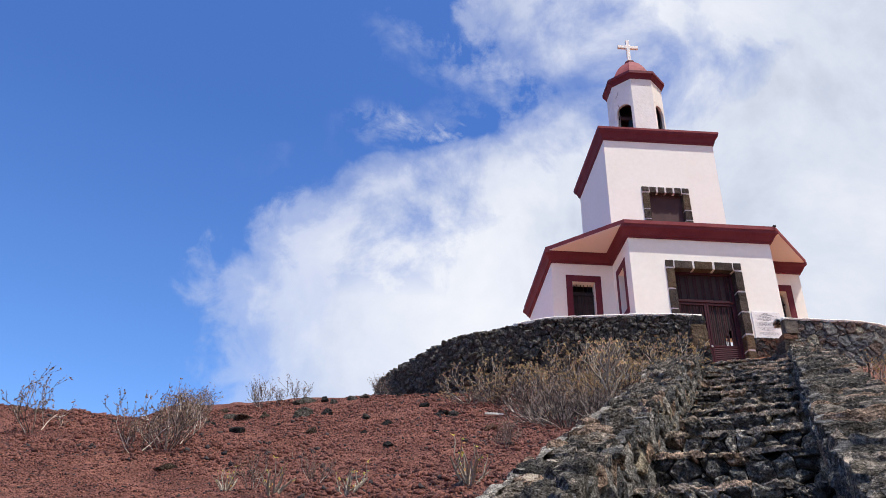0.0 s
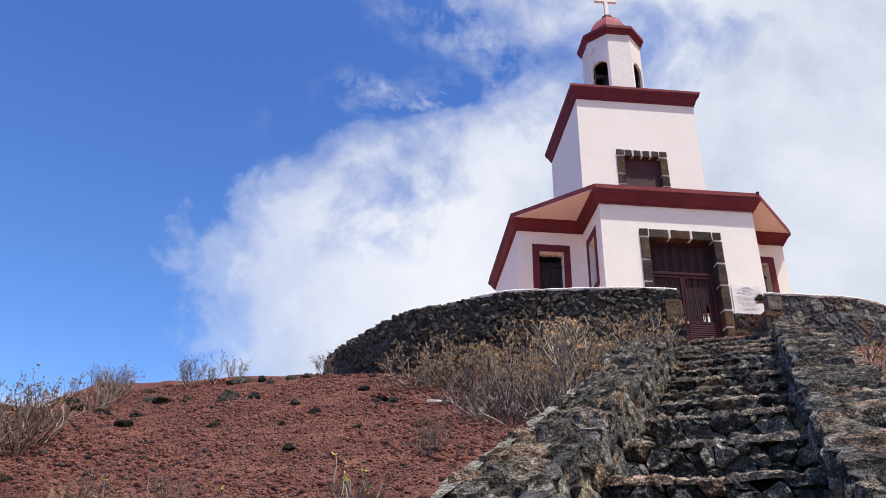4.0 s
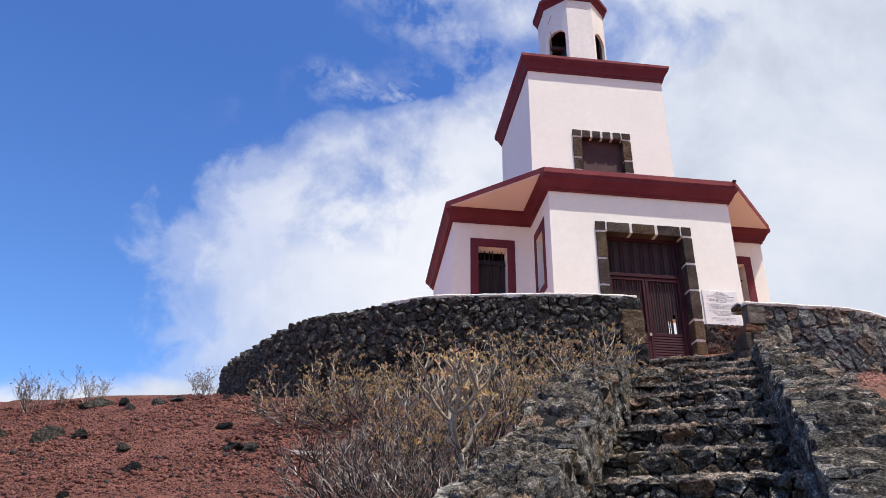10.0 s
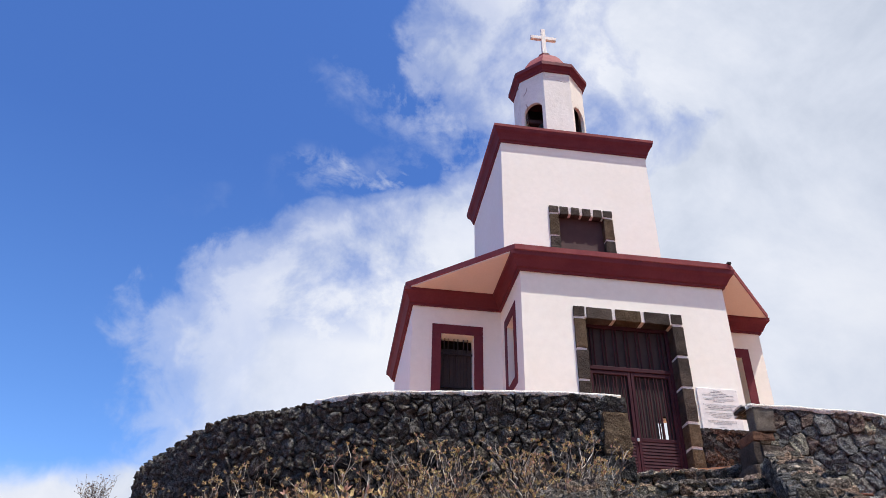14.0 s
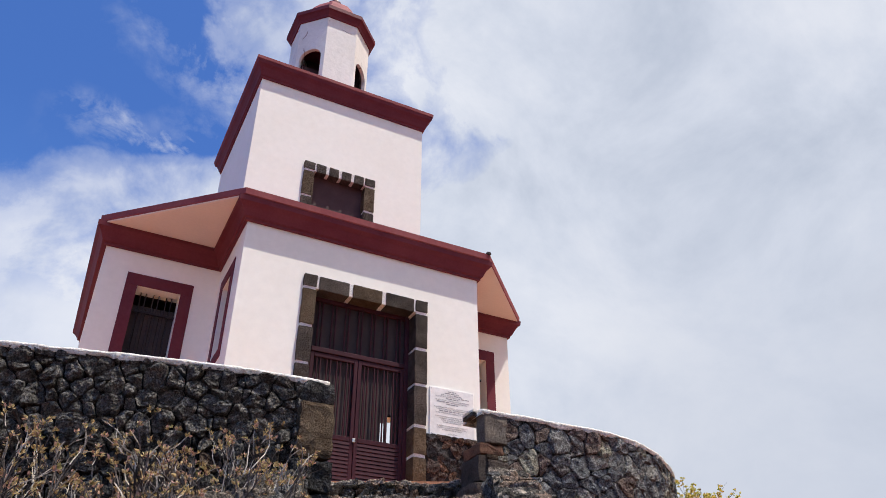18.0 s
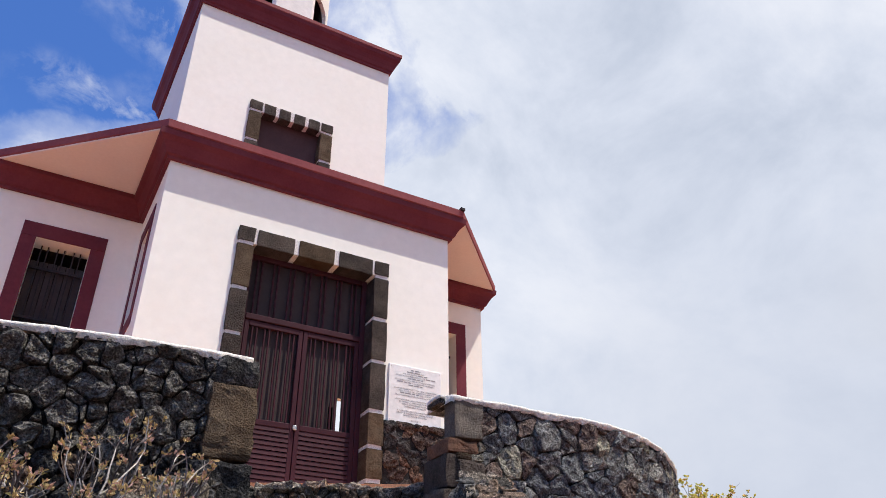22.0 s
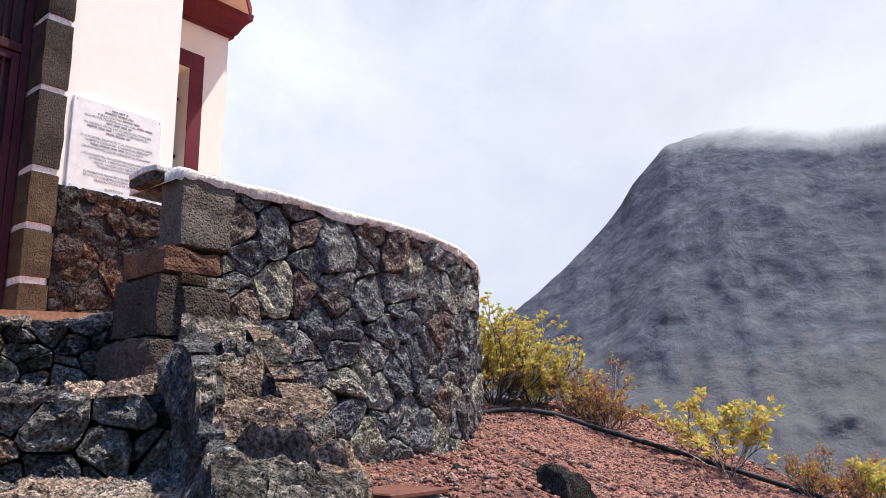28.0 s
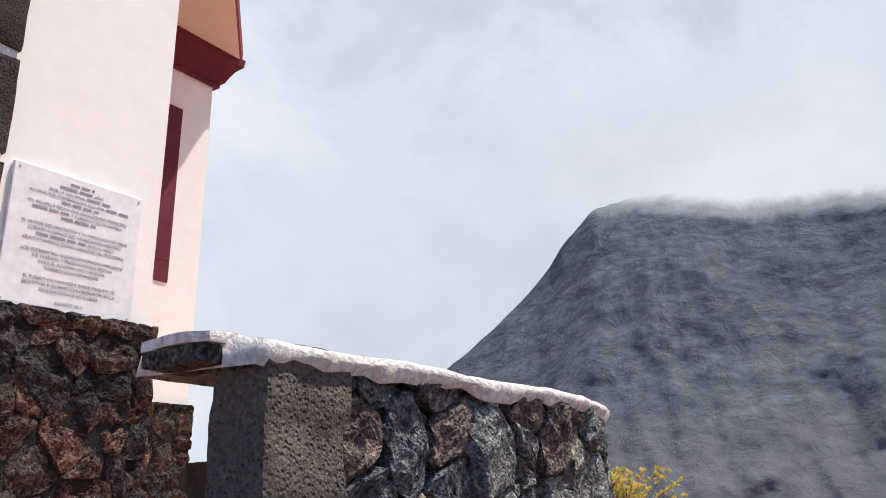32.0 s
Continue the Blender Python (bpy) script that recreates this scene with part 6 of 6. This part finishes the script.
def candelabra(seed):
    """A thick-stemmed succulent: few leaning stems, each forking again and again, tips curving upwards."""
    rng = random.Random(seed)
    vs, fs, tips = [], [], []

    def limb(p, d, length, r, level):
        n, k0 = 6, len(vs)
        pts = [p]
        for i in range(n):
            d = (d + Vector((rng.uniform(-0.2, 0.2), rng.uniform(-0.2, 0.2), 0.24 if level >= 0 else 0.05))).normalized()
            pts.append(pts[-1] + d * length / n)
        for i, q in enumerate(pts):
            a = d.orthogonal().normalized()
            b = d.cross(a)
            w = r * (1.08 - 0.16 * i / n) * rng.uniform(0.93, 1.07)
            for e in range(6):
                vs.append(tuple(q + (a * math.cos(e * 1.047) + b * math.sin(e * 1.047)) * w))
        for i in range(n):
            for e in range(6):
                f = (e + 1) % 6
                fs.append((k0 + i * 6 + e, k0 + i * 6 + f, k0 + i * 6 + 6 + f, k0 + i * 6 + 6 + e))
        vs.append(tuple(pts[-1] + d * r))
        fs.extend((k0 + n * 6 + e, k0 + n * 6 + (e + 1) % 6, len(vs) - 1) for e in range(6))
        if level == 3:
            tips.append((pts[-1], d))
        if level < 3:
            turn = rng.uniform(0, 6.28)
            forks = 3
            for f in range(forks):
                q = turn + 6.283 * f / forks + rng.uniform(-0.4, 0.4)
                limb(pts[-1], (d * 0.5 + Vector((math.cos(q), math.sin(q), rng.uniform(-0.2, 0.3)))).normalized(), length * rng.uniform(0.5, 0.78), max(0.0068, r * 0.76), level + 1)

    limb(Vector((0, 0, -0.04)), Vector((-0.22, 0.1, 1)).normalized(), 0.40, 0.019, -1)
    lv, lf = [], []
    for p, d in tips:
        for _ in range(5):
            a = (d * 0.8 + Vector((rng.uniform(-1, 1), rng.uniform(-1, 1), rng.uniform(-0.4, 0.7)))).normalized()
            b = a.orthogonal().normalized()
            l = rng.uniform(0.025, 0.05)
            k = len(lv)
            lv += [tuple(p), tuple(p + a * l * 0.55 + b * l * 0.25), tuple(p + a * l), tuple(p + a * l * 0.55 - b * l * 0.25)]
            lf.append((k, k + 1, k + 2, k + 3))
    return vs, fs, lv, lf


for k, (x, y, sc) in enumerate([(4.35, 12.0, 1.4), (5.4, 14.2, 0.9), (6.8, 16.0, 0.8)]):
    ob = thing("candelabra_plant", (x, y, ground_z(x, y)), "pale-stemmed succulent shrub with candelabra branches", "shrub", "pale succulents beside the stair")
    cv, cf, lv, lf = candelabra(60 + k)
    part("foliage", ([(x + px * sc, y + py * sc, ground_z(x, y) + pz * sc) for px, py, pz in lv], lf), M_LEAFMIX, ob)
    part("woody_frame", ([(x + px * sc, y + py * sc, ground_z(x, y) + pz * sc) for px, py, pz in cv], cf), M_PALE, ob, smooth=True)
plant(shrub("small_shrub", 5, "small leafy dry shrub on the crest of the slope", M_TWIG, M_TWIGLEAF, 16, 0.6, 1.2, (4, 4), 0.007, 3, 0.032, curl=0.6), [(-2.67, 20.6, 1.0, 0), (-2.16, 11.73, 1.15, 50), (-3.78, 18.1, 1.1, 190), (0.42, 20.43, 0.75, 250), (-4.4, 20.4, 1.0, 300), (2.4, 10.5, 0.5, 20), (-4.0, 19.5, 1.1, 90)], "small shrubs on the slope")
plant(shrub("small_shrub", 6, "thin leaning dry shrub on the crest of the slope", M_TWIG, M_TWIGLEAF, 8, 0.65, 1.4, (4, 4), 0.008, 4, 0.034, curl=0.6), [(-1.8, 21.1, 0.85, 0), (-2.3, 21.0, 0.6, 140), (-2.5, 11.5, 0.9, 30), (-4.6, 12.9, 1.1, 100), (-2.3, 12.2, 1.1, 220), (0.2, 9.3, 0.45, 10), (-0.5, 9.5, 0.5, 120)], "small shrubs on the slope")
plant(shrub("succulent_tuft", 7, "low pale succulent tuft in red gravel", M_PALE, M_LEAFGOLD, 9, 0.42, 0.8, (2,), 0.016, 2, 0.04, tubes=5), [(1.75, 8.3, 1.0, 0), (-0.2, 9.0, 0.8, 60), (0.6, 8.5, 0.8, 150), (-0.8, 9.6, 0.7, 210)], "succulent tufts")
plant(shrub("leafy_bush", 8, "yellow-green leafy bush behind the terrace wall", M_TWIG, M_LEAFGOLD, 36, 0.85, 1.5, (4, 5), 0.010, 24, 0.042, curl=0.6), [(14.6, 18.75, 0.95, 0), (15.05, 18.5, 0.6, 100)], "bushes by the terrace wall")
plant(shrub("leafy_bush", 9, "russet half-dry bush by the terrace wall", M_TWIG, M_LEAFRUST, 22, 0.55, 1.5, (4, 4), 0.007, 4, 0.045, curl=0.6), [(15.3, 18.0, 0.95, 0), (15.05, 17.7, 0.8, 90), (15.35, 15.9, 0.65, 40), (16.0, 15.7, 0.8, 160), (8.0, 11.6, 0.7, 30)], "bushes by the terrace wall")
plant(shrub("leafy_bush", 10, "sparse bush with yellow leaves on bare stems", M_TWIG, M_LEAFGOLD, 12, 0.7, 1.2, (4, 3), 0.008, 8, 0.075, curl=0.55), [(15.0, 16.5, 0.85, 0), (15.6, 15.4, 0.6, 120), (16.2, 15.2, 0.7, 210)], "bushes by the terrace wall")


# ---- hose and inspection box ----
def hose():
    pts = [Vector((x, y, ground_z(x, y) + 0.035)) for x, y in ((13.3, 18.25), (13.7, 18.3), (14.1, 18.25), (14.5, 18.05), (14.85, 17.65), (15.05, 17.1), (15.15, 16.5), (15.3, 15.8), (15.6, 14.9))]
    cu = bpy.data.curves.new("hose", "CURVE")
    cu.dimensions, cu.bevel_depth, cu.bevel_resolution = "3D", 0.024, 3
    sp = cu.splines.new("BEZIER")
    sp.bezier_points.add(len(pts) - 1)
    for p, q in zip(sp.bezier_points, pts):
        p.co, p.handle_left_type, p.handle_right_type = q, "AUTO", "AUTO"
    cu.materials.append(M_HOSE)
    tagged(new("irrigation_hose", cu), "black plastic irrigation hose lying on red soil", "hose")


hose()
bx = thing("inspection_box", (10.75, 16.4, 8.1), "low concrete inspection box with a rusty lid beside the parapet", "box")
part("body", rough_block(10.36, 10.8, 16.2, 16.6, 7.95, 8.32, 0.012, 9, 0.08), M_CONC, bx)
part("lid", box(10.39, 10.77, 16.23, 16.57, 8.32, 8.345, 0.006), M_RUST, bx, "rusty metal lid")
